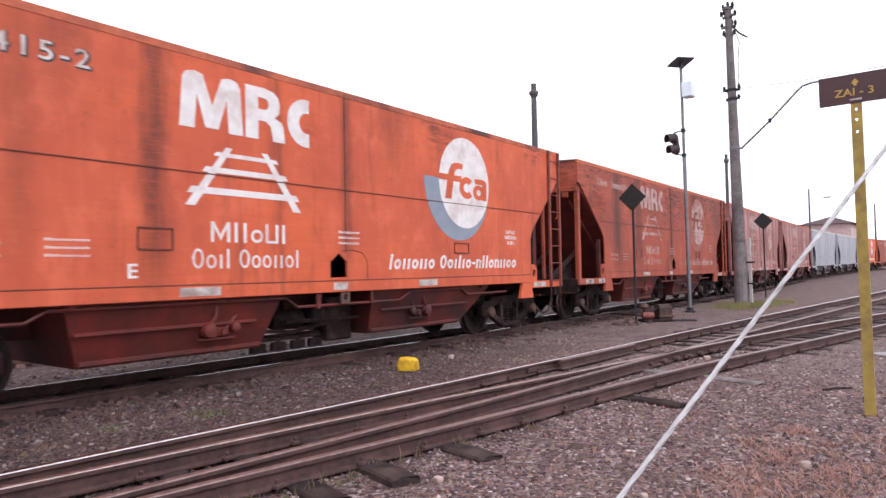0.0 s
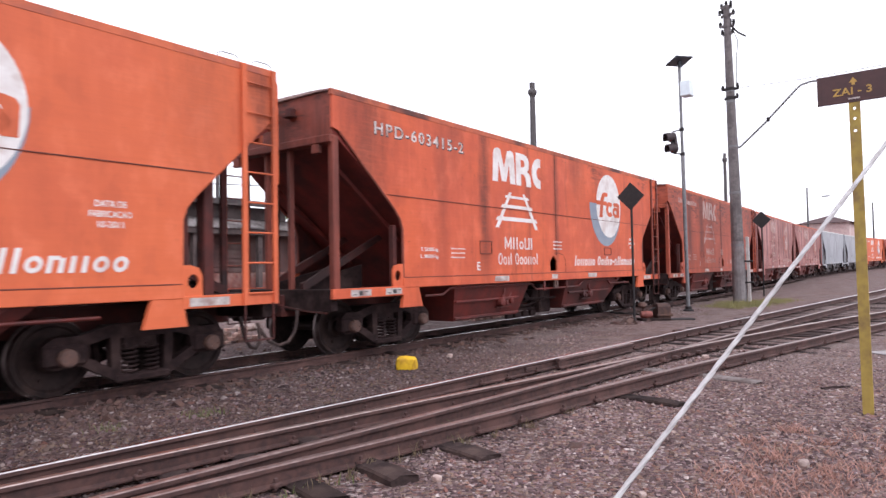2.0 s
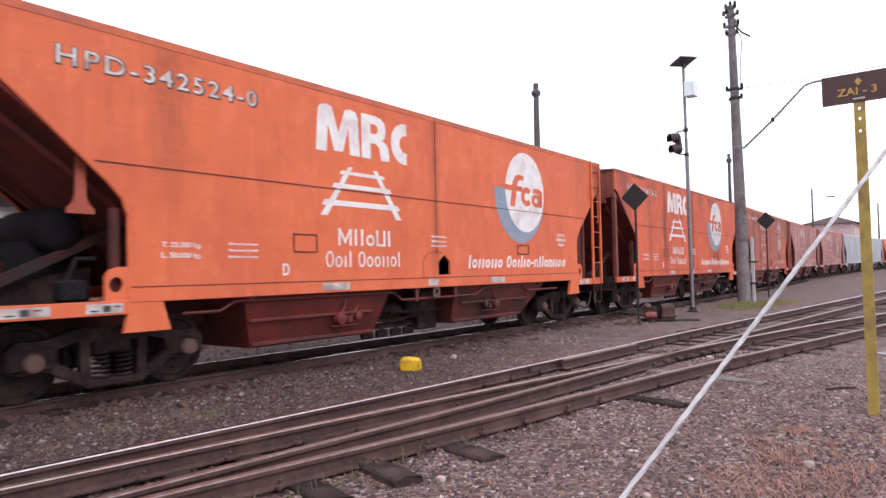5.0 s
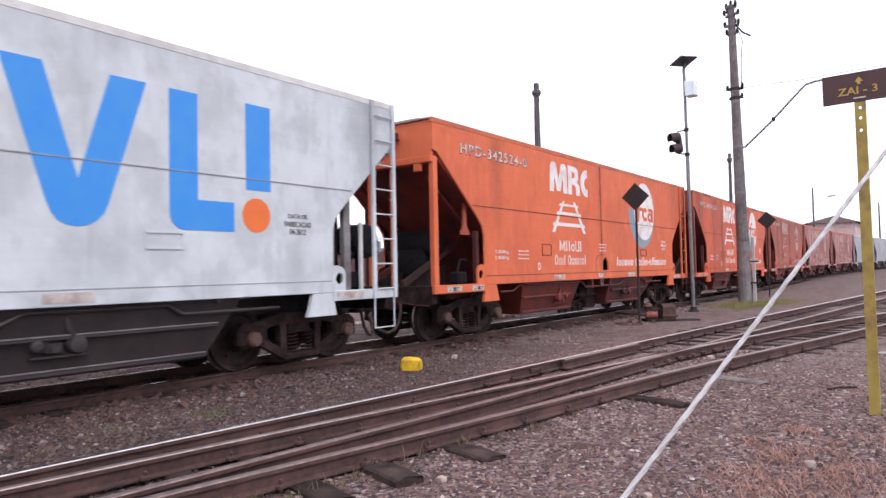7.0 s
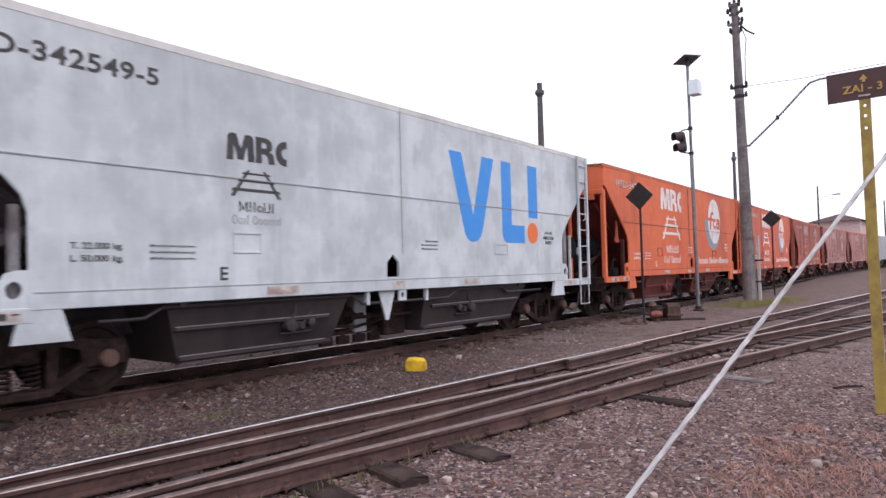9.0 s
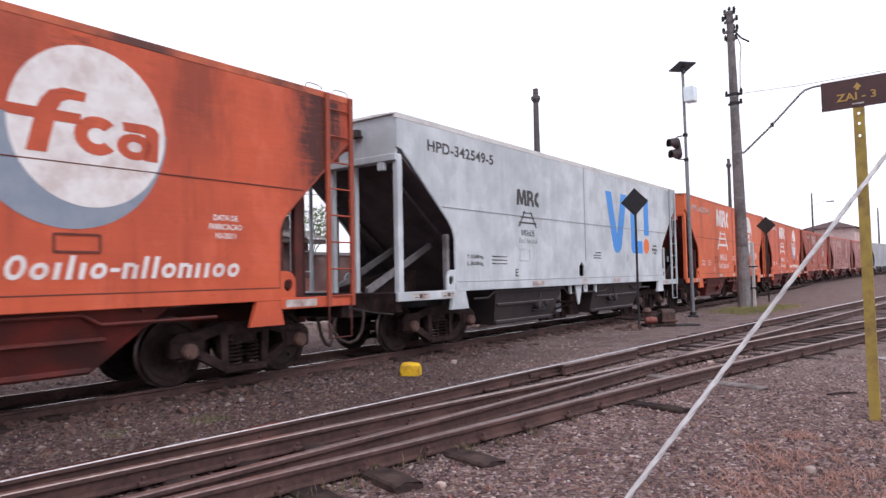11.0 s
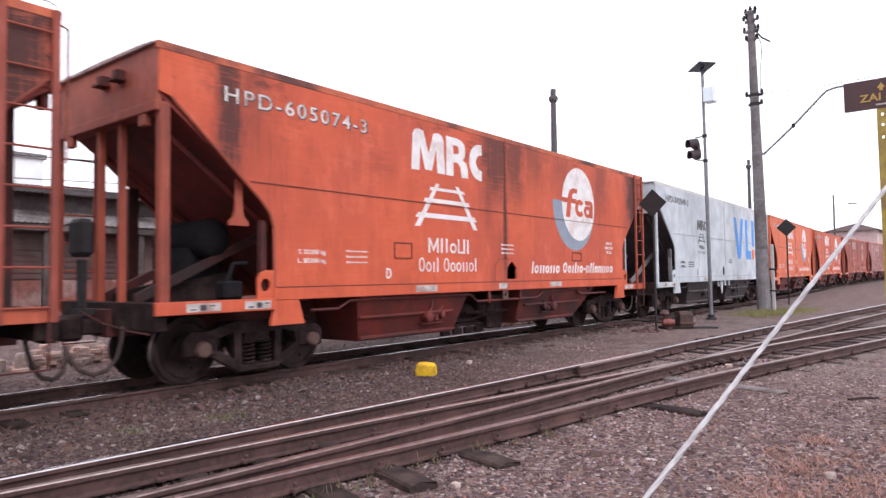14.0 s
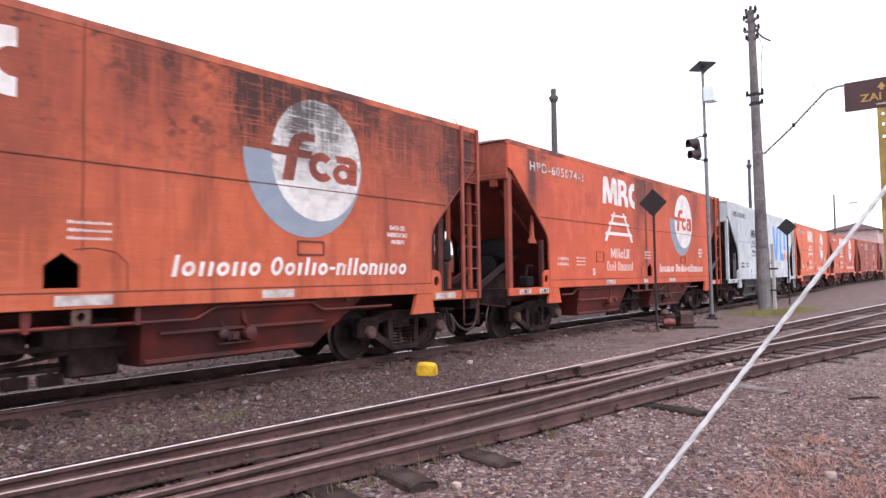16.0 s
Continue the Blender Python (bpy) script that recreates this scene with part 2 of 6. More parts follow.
WORN_WHITE = surface("rubbed_off_white_lettering", (0.50, 0.38, 0.35), (0.38, 0.21, 0.18), 5, 0.7, 0.1, dirt=(0.30, 0.075, 0.050), dirt_scale=1.4)
FADED_BLUE = surface("rubbed_off_blue_lettering", (0.30, 0.13, 0.11), (0.34, 0.085, 0.055), 4, 0.7, 0.1)
RAIL_ORANGE = surface("sun_faded_orange_top_rail", (0.60, 0.142, 0.060), (0.49, 0.115, 0.056), 5, 0.7, 0.2, dirt=(0.33, 0.10, 0.068), dirt_scale=1.3)
RAIL_SOOTY = surface("sooty_orange_top_rail", (0.56, 0.135, 0.060), (0.40, 0.095, 0.052), 5, 0.7, 0.2, dirt=(0.10, 0.036, 0.030), dirt_scale=0.9)
RAIL_GREY = surface("pale_dusty_grey_top_rail", (0.66, 0.655, 0.645), (0.58, 0.575, 0.565), 5, 0.7, 0.2, dirt=(0.48, 0.47, 0.46), dirt_scale=1.3)
BLUEGREY = surface("blue_grey_lettering", (0.26, 0.30, 0.36), (0.22, 0.26, 0.33), 4, 0.6, 0.1)
BLACK = surface("black_lettering", (0.03, 0.03, 0.033), (0.06, 0.055, 0.055), 8, 0.6, 0.1)
BLUE = surface("bright_blue_lettering", (0.032, 0.25, 0.72), (0.045, 0.275, 0.70), 3, 0.5, 0.1)
ORANGE = surface("orange_lettering", (0.80, 0.17, 0.03), (0.72, 0.15, 0.03), 4, 0.55, 0.1)
REFLECT = surface("dirty_white_reflector", (0.58, 0.54, 0.52), (0.36, 0.30, 0.28), 7, 0.45, 0.1, dirt=(0.30, 0.19, 0.165), dirt_scale=4.0)
SEAM = surface("sooty_seam", (0.16, 0.036, 0.024), (0.085, 0.026, 0.02), 12, 0.7, 0.2)
SEAM_GREY = surface("sooty_grey_seam", (0.32, 0.33, 0.35), (0.24, 0.24, 0.26), 12, 0.7, 0.2)
RAIL_SIDE = surface("rusty_rail_steel", (0.082, 0.039, 0.034), (0.047, 0.025, 0.024), 18, 0.85, 0.4, dirt=(0.115, 0.058, 0.050), dirt_scale=2.0)
RAIL_TOP = surface("polished_rail_head", (0.72, 0.67, 0.67), (0.58, 0.52, 0.52), 12, 0.26, 0.1, metal=1.0)
RAIL_TAN = surface("tan_worn_rail_head", (0.46, 0.37, 0.345), (0.32, 0.245, 0.225), 12, 0.36, 0.2, metal=0.9)
RAIL_DULL = surface("dull_rail_head", (0.30, 0.225, 0.21), (0.20, 0.14, 0.13), 12, 0.42, 0.2, metal=0.8)
SLEEPER = surface("weathered_dark_timber", (0.042, 0.028, 0.027), (0.02, 0.014, 0.014), 14, 0.9, 0.8, dirt=(0.066, 0.045, 0.04), dirt_scale=3, per_piece=0.3)
SLEEPER.node_tree.nodes["Principled BSDF"].inputs["Specular IOR Level"].default_value = 0.12
GREY_TIMBER = surface("bleached_grey_timber", (0.22, 0.19, 0.185), (0.14, 0.115, 0.11), 14, 0.9, 0.8, dirt=(0.09, 0.065, 0.06), dirt_scale=3)
CONCRETE = surface("weathered_pole_concrete", (0.19, 0.17, 0.17), (0.13, 0.118, 0.12), 8, 0.85, 0.4, dirt=(0.085, 0.072, 0.074), dirt_scale=1.0)
GALV = surface("dull_galvanised_steel", (0.24, 0.24, 0.25), (0.17, 0.17, 0.18), 12, 0.55, 0.2, metal=0.5)
DARKMETAL = surface("dark_painted_steel", (0.03, 0.026, 0.028), (0.02, 0.018, 0.019), 12, 0.85, 0.2)
WHITEBOX = surface("white_painted_box", (0.76, 0.85, 0.90), (0.68, 0.76, 0.81), 4, 0.5, 0.1)
YELLOW_POST = surface("faded_yellow_post_paint", (0.38, 0.275, 0.06), (0.29, 0.205, 0.05), 6, 0.7, 0.4, dirt=(0.2, 0.13, 0.05), dirt_scale=4)
YELLOW = surface("bright_yellow_paint", (0.75, 0.48, 0.015), (0.62, 0.36, 0.012), 9, 0.6, 0.6, dirt=(0.45, 0.25, 0.02), dirt_scale=5)
SIGN_BROWN = surface("brown_sign_enamel", (0.070, 0.026, 0.026), (0.050, 0.020, 0.021), 6, 0.5, 0.15)
SIGN_YELLOW = surface("yellow_sign_lettering", (0.50, 0.31, 0.07), (0.40, 0.24, 0.06), 6, 0.5, 0.1)
WIRE_GREY = surface("grey_stay_sleeve", (0.50, 0.49, 0.50), (0.40, 0.39, 0.40), 10, 0.5, 0.15, dirt=(0.30, 0.28, 0.28), dirt_scale=3)
RED_PAINT = surface("red_orange_paint", (0.24, 0.06, 0.045), (0.14, 0.04, 0.034), 10, 0.6, 0.3)
RUST_DARK = surface("dark_rusted_plate", (0.075, 0.040, 0.034), (0.04, 0.024, 0.023), 9, 0.85, 0.4, dirt=(0.11, 0.055, 0.04), dirt_scale=4)
GRASS_GREEN = surface("weed_green", (0.09, 0.115, 0.04), (0.145, 0.145, 0.06), 5, 0.8, 0.1, kind="Generated")
GRASS_YELLOWISH = surface("yellowish_weed_green", (0.20, 0.20, 0.075), (0.27, 0.235, 0.10), 5, 0.8, 0.1, kind="Generated")
GRASS_DRY = surface("dry_reddish_grass", (0.42, 0.23, 0.185), (0.28, 0.145, 0.115), 5, 0.85, 0.1)
SHED_ROOF = surface("old_corrugated_roofing", (0.40, 0.365, 0.36), (0.25, 0.215, 0.21), 5, 0.85, 0.4, dirt=(0.09, 0.07, 0.068), dirt_scale=0.5)
SHED_DARK = surface("sooty_roofing", (0.075, 0.052, 0.05), (0.045, 0.034, 0.034), 5, 0.85, 0.4, dirt=(0.13, 0.10, 0.095), dirt_scale=0.8)
LEAF = surface("dusty_green_leaf", (0.07, 0.11, 0.035), (0.11, 0.14, 0.05), 3, 0.7, 0.1)
BARK = surface("grey_brown_bark", (0.12, 0.09, 0.075), (0.08, 0.06, 0.05), 9, 0.9, 0.5)
POST_WHITE = surface("weathered_white_post", (0.50, 0.48, 0.47), (0.40, 0.37, 0.36), 6, 0.8, 0.2)
SHED_WALL = surface("rusty_red_boarded_wall", (0.125, 0.060, 0.054), (0.08, 0.042, 0.040), 4, 0.85, 0.4, dirt=(0.18, 0.125, 0.115), dirt_scale=0.5)
BRICK = surface("red_brick", (0.24, 0.085, 0.068), (0.16, 0.062, 0.052), 5, 0.85, 0.4, dirt=(0.36, 0.26, 0.235), dirt_scale=0.8)
PLASTER_PINK = surface("pale_pink_plaster", (0.62, 0.45, 0.43), (0.52, 0.36, 0.35), 2, 0.85, 0.2, dirt=(0.70, 0.62, 0.60), dirt_scale=0.3)
ROOF_TILE = surface("dark_clay_roof", (0.10, 0.055, 0.055), (0.065, 0.042, 0.044), 6, 0.85, 0.4)
RUBBLE = surface("pale_rubble", (0.44, 0.35, 0.32), (0.30, 0.21, 0.185), 8, 0.85, 0.4, per_piece=0.3)


def yard_tone(n, l, v, light, dark):
    """Dusty reddish cinders on the open yard, oil-dark ballast round the tracks, with a ragged limit."""
    sep = n.new("ShaderNodeSeparateXYZ")
    l.new(v, sep.inputs[0])
    wob = n.new("ShaderNodeMath")
    wob.operation = "MULTIPLY_ADD"
    l.new(noise_tex(n, l, v, 0.45, 5, 0.6), wob.inputs[0])
    wob.inputs[1].default_value = 5.0
    lean = n.new("ShaderNodeMath")
    lean.operation = "MULTIPLY_ADD"
    l.new(sep.outputs["X"], lean.inputs[0])
    lean.inputs[1].default_value = -0.30
    l.new(sep.outputs["Y"], lean.inputs[2])
    l.new(lean.outputs[0], wob.inputs[2])
    oily = ramp(n, l, wob.outputs[0], 3.4, 6.3)
    clean = ramp(n, l, wob.outputs[0], 12.6, 10.6)
    dusty = times_(n, l, ramp(n, l, sep.outputs["X"], 7.0, 14.0), ramp(n, l, noise_tex(n, l, v, 0.9, 6, 0.65), 0.30, 0.62))
    both = blend(n, l, times_(n, l, oily, clean), light, dark)
    return blend(n, l, times_(n, l, dusty, 0.55), both, (0.250, 0.200, 0.190))


def stone_tones(n, l, fac, k):
    """Chips of several kinds of stone: cinder, violet grey, tan, rust and a few pale ones."""
    r = n.new("ShaderNodeValToRGB")
    kinds = ((0.0, 0.055, 0.036, 0.038), (0.22, 0.115, 0.073, 0.076), (0.42, 0.185, 0.122, 0.130), (0.56, 0.27, 0.192, 0.150), (0.68, 0.23, 0.112, 0.092), (0.80, 0.29, 0.215, 0.228), (0.92, 0.36, 0.272, 0.245), (1.0, 0.52, 0.44, 0.43))
    while len(r.color_ramp.elements) < len(kinds):
        r.color_ramp.elements.new(0.5)
    for e, (at, red, green, blue) in zip(r.color_ramp.elements, kinds):
        e.position = at
        e.color = (red * k, green * k, blue * k, 1)
    l.new(fac, r.inputs[0])
    return r.outputs[0]


def gravel_ground():
    m, n, l, b = nodes_of("red_brown_gravel")
    v = coords(n, l)
    vor = n.new("ShaderNodeTexVoronoi")
    vor.inputs["Scale"].default_value = 30.0
    l.new(v, vor.inputs["Vector"])
    sepc = n.new("ShaderNodeSeparateColor")
    l.new(vor.outputs["Color"], sepc.inputs[0])
    # Ground tones sit below the loose stones' so the gaps look shaded.
    light = stone_tones(n, l, sepc.outputs[0], 0.84)
    dark = stone_tones(n, l, sepc.outputs[0], 0.38)
    col = yard_tone(n, l, v, light, dark)
    mid = noise_tex(n, l, v, 2.5, 6, 0.65)
    col = blend(n, l, times_(n, l, ramp(n, l, mid, 0.42, 0.66), 0.6), col, (0.105, 0.068, 0.064))
    big = noise_tex(n, l, v, 0.35, 5, 0.55)
    col = blend(n, l, times_(n, l, ramp(n, l, big, 0.50, 0.66), 0.35), col, (0.21, 0.125, 0.11))
    l.new(col, b.inputs["Base Color"])
    b.inputs["Roughness"].default_value = 0.95
    b.inputs["Specular IOR Level"].default_value = 0.2
    h = n.new("ShaderNodeMath")
    h.operation = "SUBTRACT"
    h.inputs[0].default_value = 1.0
    l.new(vor.outputs["Distance"], h.inputs[1])
    bumped(n, l, b, h.outputs[0], 1.0, 0.04)
    return m


def gravel_stone():
    m, n, l, b = nodes_of("loose_gravel_stones")
    geo = n.new("ShaderNodeNewGeometry")
    rnd = geo.outputs["Random Per Island"]
    v = coords(n, l)
    light = stone_tones(n, l, rnd, 1.0)
    dark = stone_tones(n, l, rnd, 0.52)
    col = yard_tone(n, l, v, light, dark)
    col = blend(n, l, times_(n, l, ramp(n, l, noise_tex(n, l, v, 2.1, 6, 0.7), 0.47, 0.66), 0.6), col, (0.062, 0.040, 0.037))
    l.new(col, b.inputs["Base Color"])
    b.inputs["Roughness"].default_value = 0.9
    b.inputs["Specular IOR Level"].default_value = 0.25
    bumped(n, l, b, noise_tex(n, l, v, 60, 4), 0.4, 0.005)
    return m


GRAVEL, STONES = gravel_ground(), gravel_stone()
ROOF_DUST = surface("dusty_roof_edge", (0.36, 0.27, 0.255), (0.26, 0.16, 0.145), 4, 0.8, 0.2, dirt=(0.12, 0.06, 0.05), dirt_scale=1.5)
CLOD = surface("rust_brown_clods", (0.085, 0.04, 0.034), (0.045, 0.026, 0.024), 12, 0.9, 0.5, dirt=(0.13, 0.08, 0.066), dirt_scale=5)


# ---------------------------------------------------------------- mesh helpers
def box(bm, x0, x1, y0, y1, z0, z1, bevel=0.0):
    vs = [bm.verts.new(p) for p in ((x0, y0, z0), (x1, y0, z0), (x1, y1, z0), (x0, y1, z0), (x0, y0, z1), (x1, y0, z1), (x1, y1, z1), (x0, y1, z1))]
    fs = [bm.faces.new([vs[i] for i in q]) for q in ((0, 3, 2, 1), (4, 5, 6, 7), (0, 1, 5, 4), (1, 2, 6, 5), (2, 3, 7, 6), (3, 0, 4, 7))]
    if bevel:
        bmesh.ops.bevel(bm, geom=list({e for f in fs for e in f.edges}), offset=bevel, segments=1, affect="EDGES")


def lay(axis, a, b, c):
    return {"y": (a, c, b), "x": (c, a, b), "z": (a, b, c)}[axis]


def prism(bm, poly, axis, lo, hi, holes=()):
    """A plate with the outline poly, and holes, in the plane across axis, from lo to hi."""
    tmp = bmesh.new()
    edges = []
    for ring in (poly, *holes):
        vs = [tmp.verts.new(lay(axis, a, b, lo)) for a, b in ring]
        edges += [tmp.edges.new((vs[i], vs[(i + 1) % len(vs)])) for i in range(len(vs))]
    if holes:
        bmesh.ops.triangle_fill(tmp, use_beauty=True, use_dissolve=False, edges=edges)
    else:
        tmp.faces.new(list(tmp.verts))
    ext = bmesh.ops.extrude_face_region(tmp, geom=list(tmp.faces), use_keep_orig=True)
    bmesh.ops.translate(tmp, vec=lay(axis, 0, 0, hi - lo), verts=[e for e in ext["geom"] if isinstance(e, bmesh.types.BMVert)])
    bmesh.ops.recalc_face_normals(tmp, faces=tmp.faces)
    add(bm, tmp)


def add(bm, other):
    me = bpy.data.meshes.new("tmp")
    other.to_mesh(me)
    other.free()
    bm.from_mesh(me)
    bpy.data.meshes.remove(me)


def tube(bm, pts, r, n=8, r2=None):
    """A round bar along the points, capped."""
    pts = [Vector(p) for p in pts]
    rings = []
    for i, p in enumerate(pts):
        d = (pts[min(i + 1, len(pts) - 1)] - pts[max(i - 1, 0)]).normalized()
        u = d.orthogonal().normalized() if i == 0 else (u - d * u.dot(d)).normalized()
        w = d.cross(u)
        rr = r if r2 is None else r + (r2 - r) * i / (len(pts) - 1)
        rings.append([bm.verts.new(p + (u * math.cos(2 * math.pi * k / n) + w * math.sin(2 * math.pi * k / n)) * rr) for k in range(n)])
    for a, b in zip(rings, rings[1:]):
        for k in range(n):
            bm.faces.new((a[k], a[(k + 1) % n], b[(k + 1) % n], b[k]))
    bm.faces.new(rings[0][::-1])
    bm.faces.new(rings[-1])


def lathe(bm, prof, axis, at, n=24):
    """Turns the profile (radius, height along axis) round the axis through at."""
    rings = []
    for r, h in prof:
        ring = []
        for k in range(n):
            a = 2 * math.pi * k / n
            ring.append(bm.verts.new(Vector(at) + Vector(lay(axis, r * math.cos(a), r * math.sin(a), h))))
        rings.append(ring)
    for a, b in zip(rings, rings[1:]):
        for k in range(n):
            bm.faces.new((a[k], a[(k + 1) % n], b[(k + 1) % n], b[k]))
    bm.faces.new(rings[0])
    bm.faces.new(rings[-1])
    bmesh.ops.recalc_face_normals(bm, faces=bm.faces)


def mesh_of(name, bm, *mats, smooth=False):
    me = bpy.data.meshes.new(name)
    bm.to_mesh(me)
    bm.free()
    for m in mats:
        me.materials.append(m)
    if smooth:
        me.shade_smooth()
    return me


def part(name, bm, material, parent, label="", smooth=False):
    mats = material if isinstance(material, tuple) else (material,)
    me = bm if isinstance(bm, bpy.types.Mesh) else mesh_of(name, bm, *mats, smooth=smooth)
    ob = new(name, me)
    ob.parent = parent
    if label:
        tagged(ob, label)
    return ob


def thing(name, m, label, category, group="", kind=""):
    ob = new(name)
    ob.empty_display_size = 0.2
    ob.matrix_basis = m
    return tagged(ob, label, category, group, kind)


def solo(name, bm, material, label, category, group="", kind="", smooth=False):
    mats = material if isinstance(material, tuple) else (material,)
    return tagged(new(name, mesh_of(name, bm, *mats, smooth=smooth)), label, category, group, kind)


def boxes(name, mat, parent, rows, label="", bevel=0.0):
    bm = bmesh.new()
    for r in rows:
        box(bm, *r, bevel=bevel)
    return part(name, bm, mat, parent, label)


def smooth_steps(xs, ys):
    """A function that glides through the points (cubic, slopes by neighbours)."""
    xs, ys = np.array(xs, float), np.array(ys, float)
    sl = np.gradient(ys, xs)

    def value(x):
        i = int(np.clip(np.searchsorted(xs, x) - 1, 0, len(xs) - 2))
        h = xs[i + 1] - xs[i]
        u = (x - xs[i]) / h
        if u < 0 or u > 1:
            k = 0 if u < 0 else -1
            return float(ys[k] + sl[k] * (x - xs[k]))
        return float((1 + 2 * u) * (1 - u) ** 2 * ys[i] + u * (1 - u) ** 2 * h * sl[i] + u * u * (3 - 2 * u) * ys[i + 1] + u * u * (u - 1) * h * sl[i + 1])
    return value


# ---------------------------------------------------------------- plan
RAIL_Z = 0.16
line_y = smooth_steps((-100, 0, 15, 29, 44, 59, 74, 89, 104, 125, 150, 185), (8.3, 8.3, 8.3, 8.35, 8.85, 9.25, 9.1, 8.65, 7.7, 5.3, 1.0, -8.0))
rise = smooth_steps((-100, 0, 15, 30, 44, 59, 74, 89, 104, 125, 150, 185), (0, 0, 0, 0, 0.03, 0.11, 0.19, 0.29, 0.41, 0.58, 0.8, 1.1))
far_rail_y = smooth_steps((-12, 1.8, 6, 9, 13.2, 16.5, 21.4, 29.5, 45, 70), (5.95, 5.08, 4.70, 4.47, 4.16, 3.88, 3.45, 2.72, 1.2, -1.6))
near_turn_y = smooth_steps((-12, 2.2, 4.5, 8.6, 12.1, 16.7, 24, 34), (5.3, 3.78, 3.36, 2.69, 1.98, 1.00, -0.75, -3.4))
far_turn_y = smooth_steps((-12, 1.7, 4.2, 8.1, 12, 16.5, 20.4, 30), (6.05, 4.74, 4.36, 3.68, 3.04, 2.16, 1.24, -1.3))


def ground_z(x, y):
    z = rise(x)
    z += 0.018 * noise.noise(Vector((x * 0.7, y * 0.7, 0))) + 0.008 * noise.noise(Vector((x * 2.7, y * 2.7, 4)))
    d = abs(y - line_y(x))
    z += 0.03 * max(0.0, 1 - max(0.0, d - 1.1) / 0.5) - 0.01
    return z


def build_ground():
    xs = list(np.arange(-4, 16, 0.2)) + list(np.arange(16, 40, 0.6)) + list(np.arange(40, 130, 3)) + [130, 180, 300, 600, 1500]
    xs = [-1500, -400, -100, -40, -20, -12, -8, -6] + xs
    ys = [-1500, -400, -100, -40, -20, -10, -6, -4, -3] + list(np.arange(-2, 11, 0.2)) + list(np.arange(11, 24, 1.0)) + [26, 30, 40, 80, 200, 500, 1500]
    verts = [(x, y, ground_z(x, y) if abs(x) < 200 and abs(y) < 60 else (rise(min(x, 185)) if x > 0 else 0)) for y in ys for x in xs]
    w = len(xs)
    faces = [(j * w + i, j * w + i + 1, (j + 1) * w + i + 1, (j + 1) * w + i) for j in range(len(ys) - 1) for i in range(w - 1)]
    me = bpy.data.meshes.new("ground")
    me.from_pydata(verts, [], faces)
    me.materials.append(GRAVEL)
    me.shade_smooth()
    tagged(new("ground", me), "red-brown gravel and cinder ground of the rail yard", "ground", kind="structure")


build_ground()


def loose_stones(name, count, region, size, seed, label, sparse=0.0, mat=STONES):
    """Loose stones as small uneven lumps, thrown over a stretch of ground."""
    rng = np.random.default_rng(seed)
    base = np.array([(1, 0, 0), (-0.5, 0.87, 0), (-0.5, -0.87, 0), (0.35, 0.6, 0.7), (-0.7, 0, 0.7), (0.35, -0.6, 0.7), (0.05, 0.02, 1.0)])
    tri = [(0, 1, 3), (1, 4, 3), (1, 2, 4), (2, 5, 4), (2, 0, 5), (0, 3, 5), (3, 4, 6), (4, 5, 6), (5, 3, 6)]
    verts, faces = [], []
    x0, x1, y0, y1 = region
    for _ in range(count):
        u = rng.random()
        x, y = x0 + (x1 - x0) * u ** 1.35, rng.uniform(y0, y1)
        if sparse and noise.noise(Vector((x * 0.6, y * 0.6, seed))) < sparse - 0.5 * rng.random():
            continue
        r = size * (0.5 + rng.random() ** 2 * 1.3)
        a = rng.uniform(0, 6.28)
        c, s = math.cos(a), math.sin(a)
        k = len(verts)
        z = ground_z(x, y) - 0.25 * r
        j = base * (1 + rng.uniform(-0.42, 0.42, base.shape)) * (r * rng.uniform(0.9, 1.25), r * rng.uniform(0.5, 0.95), r * rng.uniform(0.4, 0.95))
        verts += [(x + p[0] * c - p[1] * s, y + p[0] * s + p[1] * c, z + p[2]) for p in j]
        faces += [(k + a_, k + b_, k + c_) for a_, b_, c_ in tri]
    me = bpy.data.meshes.new(name)
    me.from_pydata(verts, [], faces)
    me.materials.append(mat)
    tagged(new(name, me), label, "gravel", kind="stuff")


# ---------------------------------------------------------------- rails and sleepers
def rail_mesh(ys, x0, x1, top, step=0.8, zfun=rise):
    """A flat-bottomed rail that follows ys(x), with a running surface of its own material."""
    prof = [(-0.055, 0.02), (0.055, 0.02), (0.055, 0.032), (0.010, 0.045), (0.010, 0.115), (0.034, 0.125), (0.034, 0.152), (0.026, 0.16), (-0.026, 0.16), (-0.034, 0.152), (-0.034, 0.125), (-0.010, 0.115), (-0.010, 0.045), (-0.055, 0.032)]
    bm = bmesh.new()
    prev = None
    for x in np.arange(x0, x1 + 0.001, step):
        y = ys(x)
        d = Vector((1, (ys(x + 0.05) - ys(x - 0.05)) / 0.1, 0)).normalized()
        nrm = Vector((-d.y, d.x, 0))
        z = zfun(x)
        ring = [bm.verts.new(Vector((x, y, z + h)) + nrm * o) for o, h in prof]
        if prev:
            for k in range(len(prof)):
                q = (k + 1) % len(prof)
                f = bm.faces.new((prev[k], prev[q], ring[q], ring[k]))
                f.material_index = 1 if k in (6, 7, 8) else 0
        else:
            bm.faces.new(ring)
        prev = ring
    bm.faces.new(prev)
    bmesh.ops.recalc_face_normals(bm, faces=bm.faces)
    return mesh_of("rail", bm, RAIL_SIDE, top)


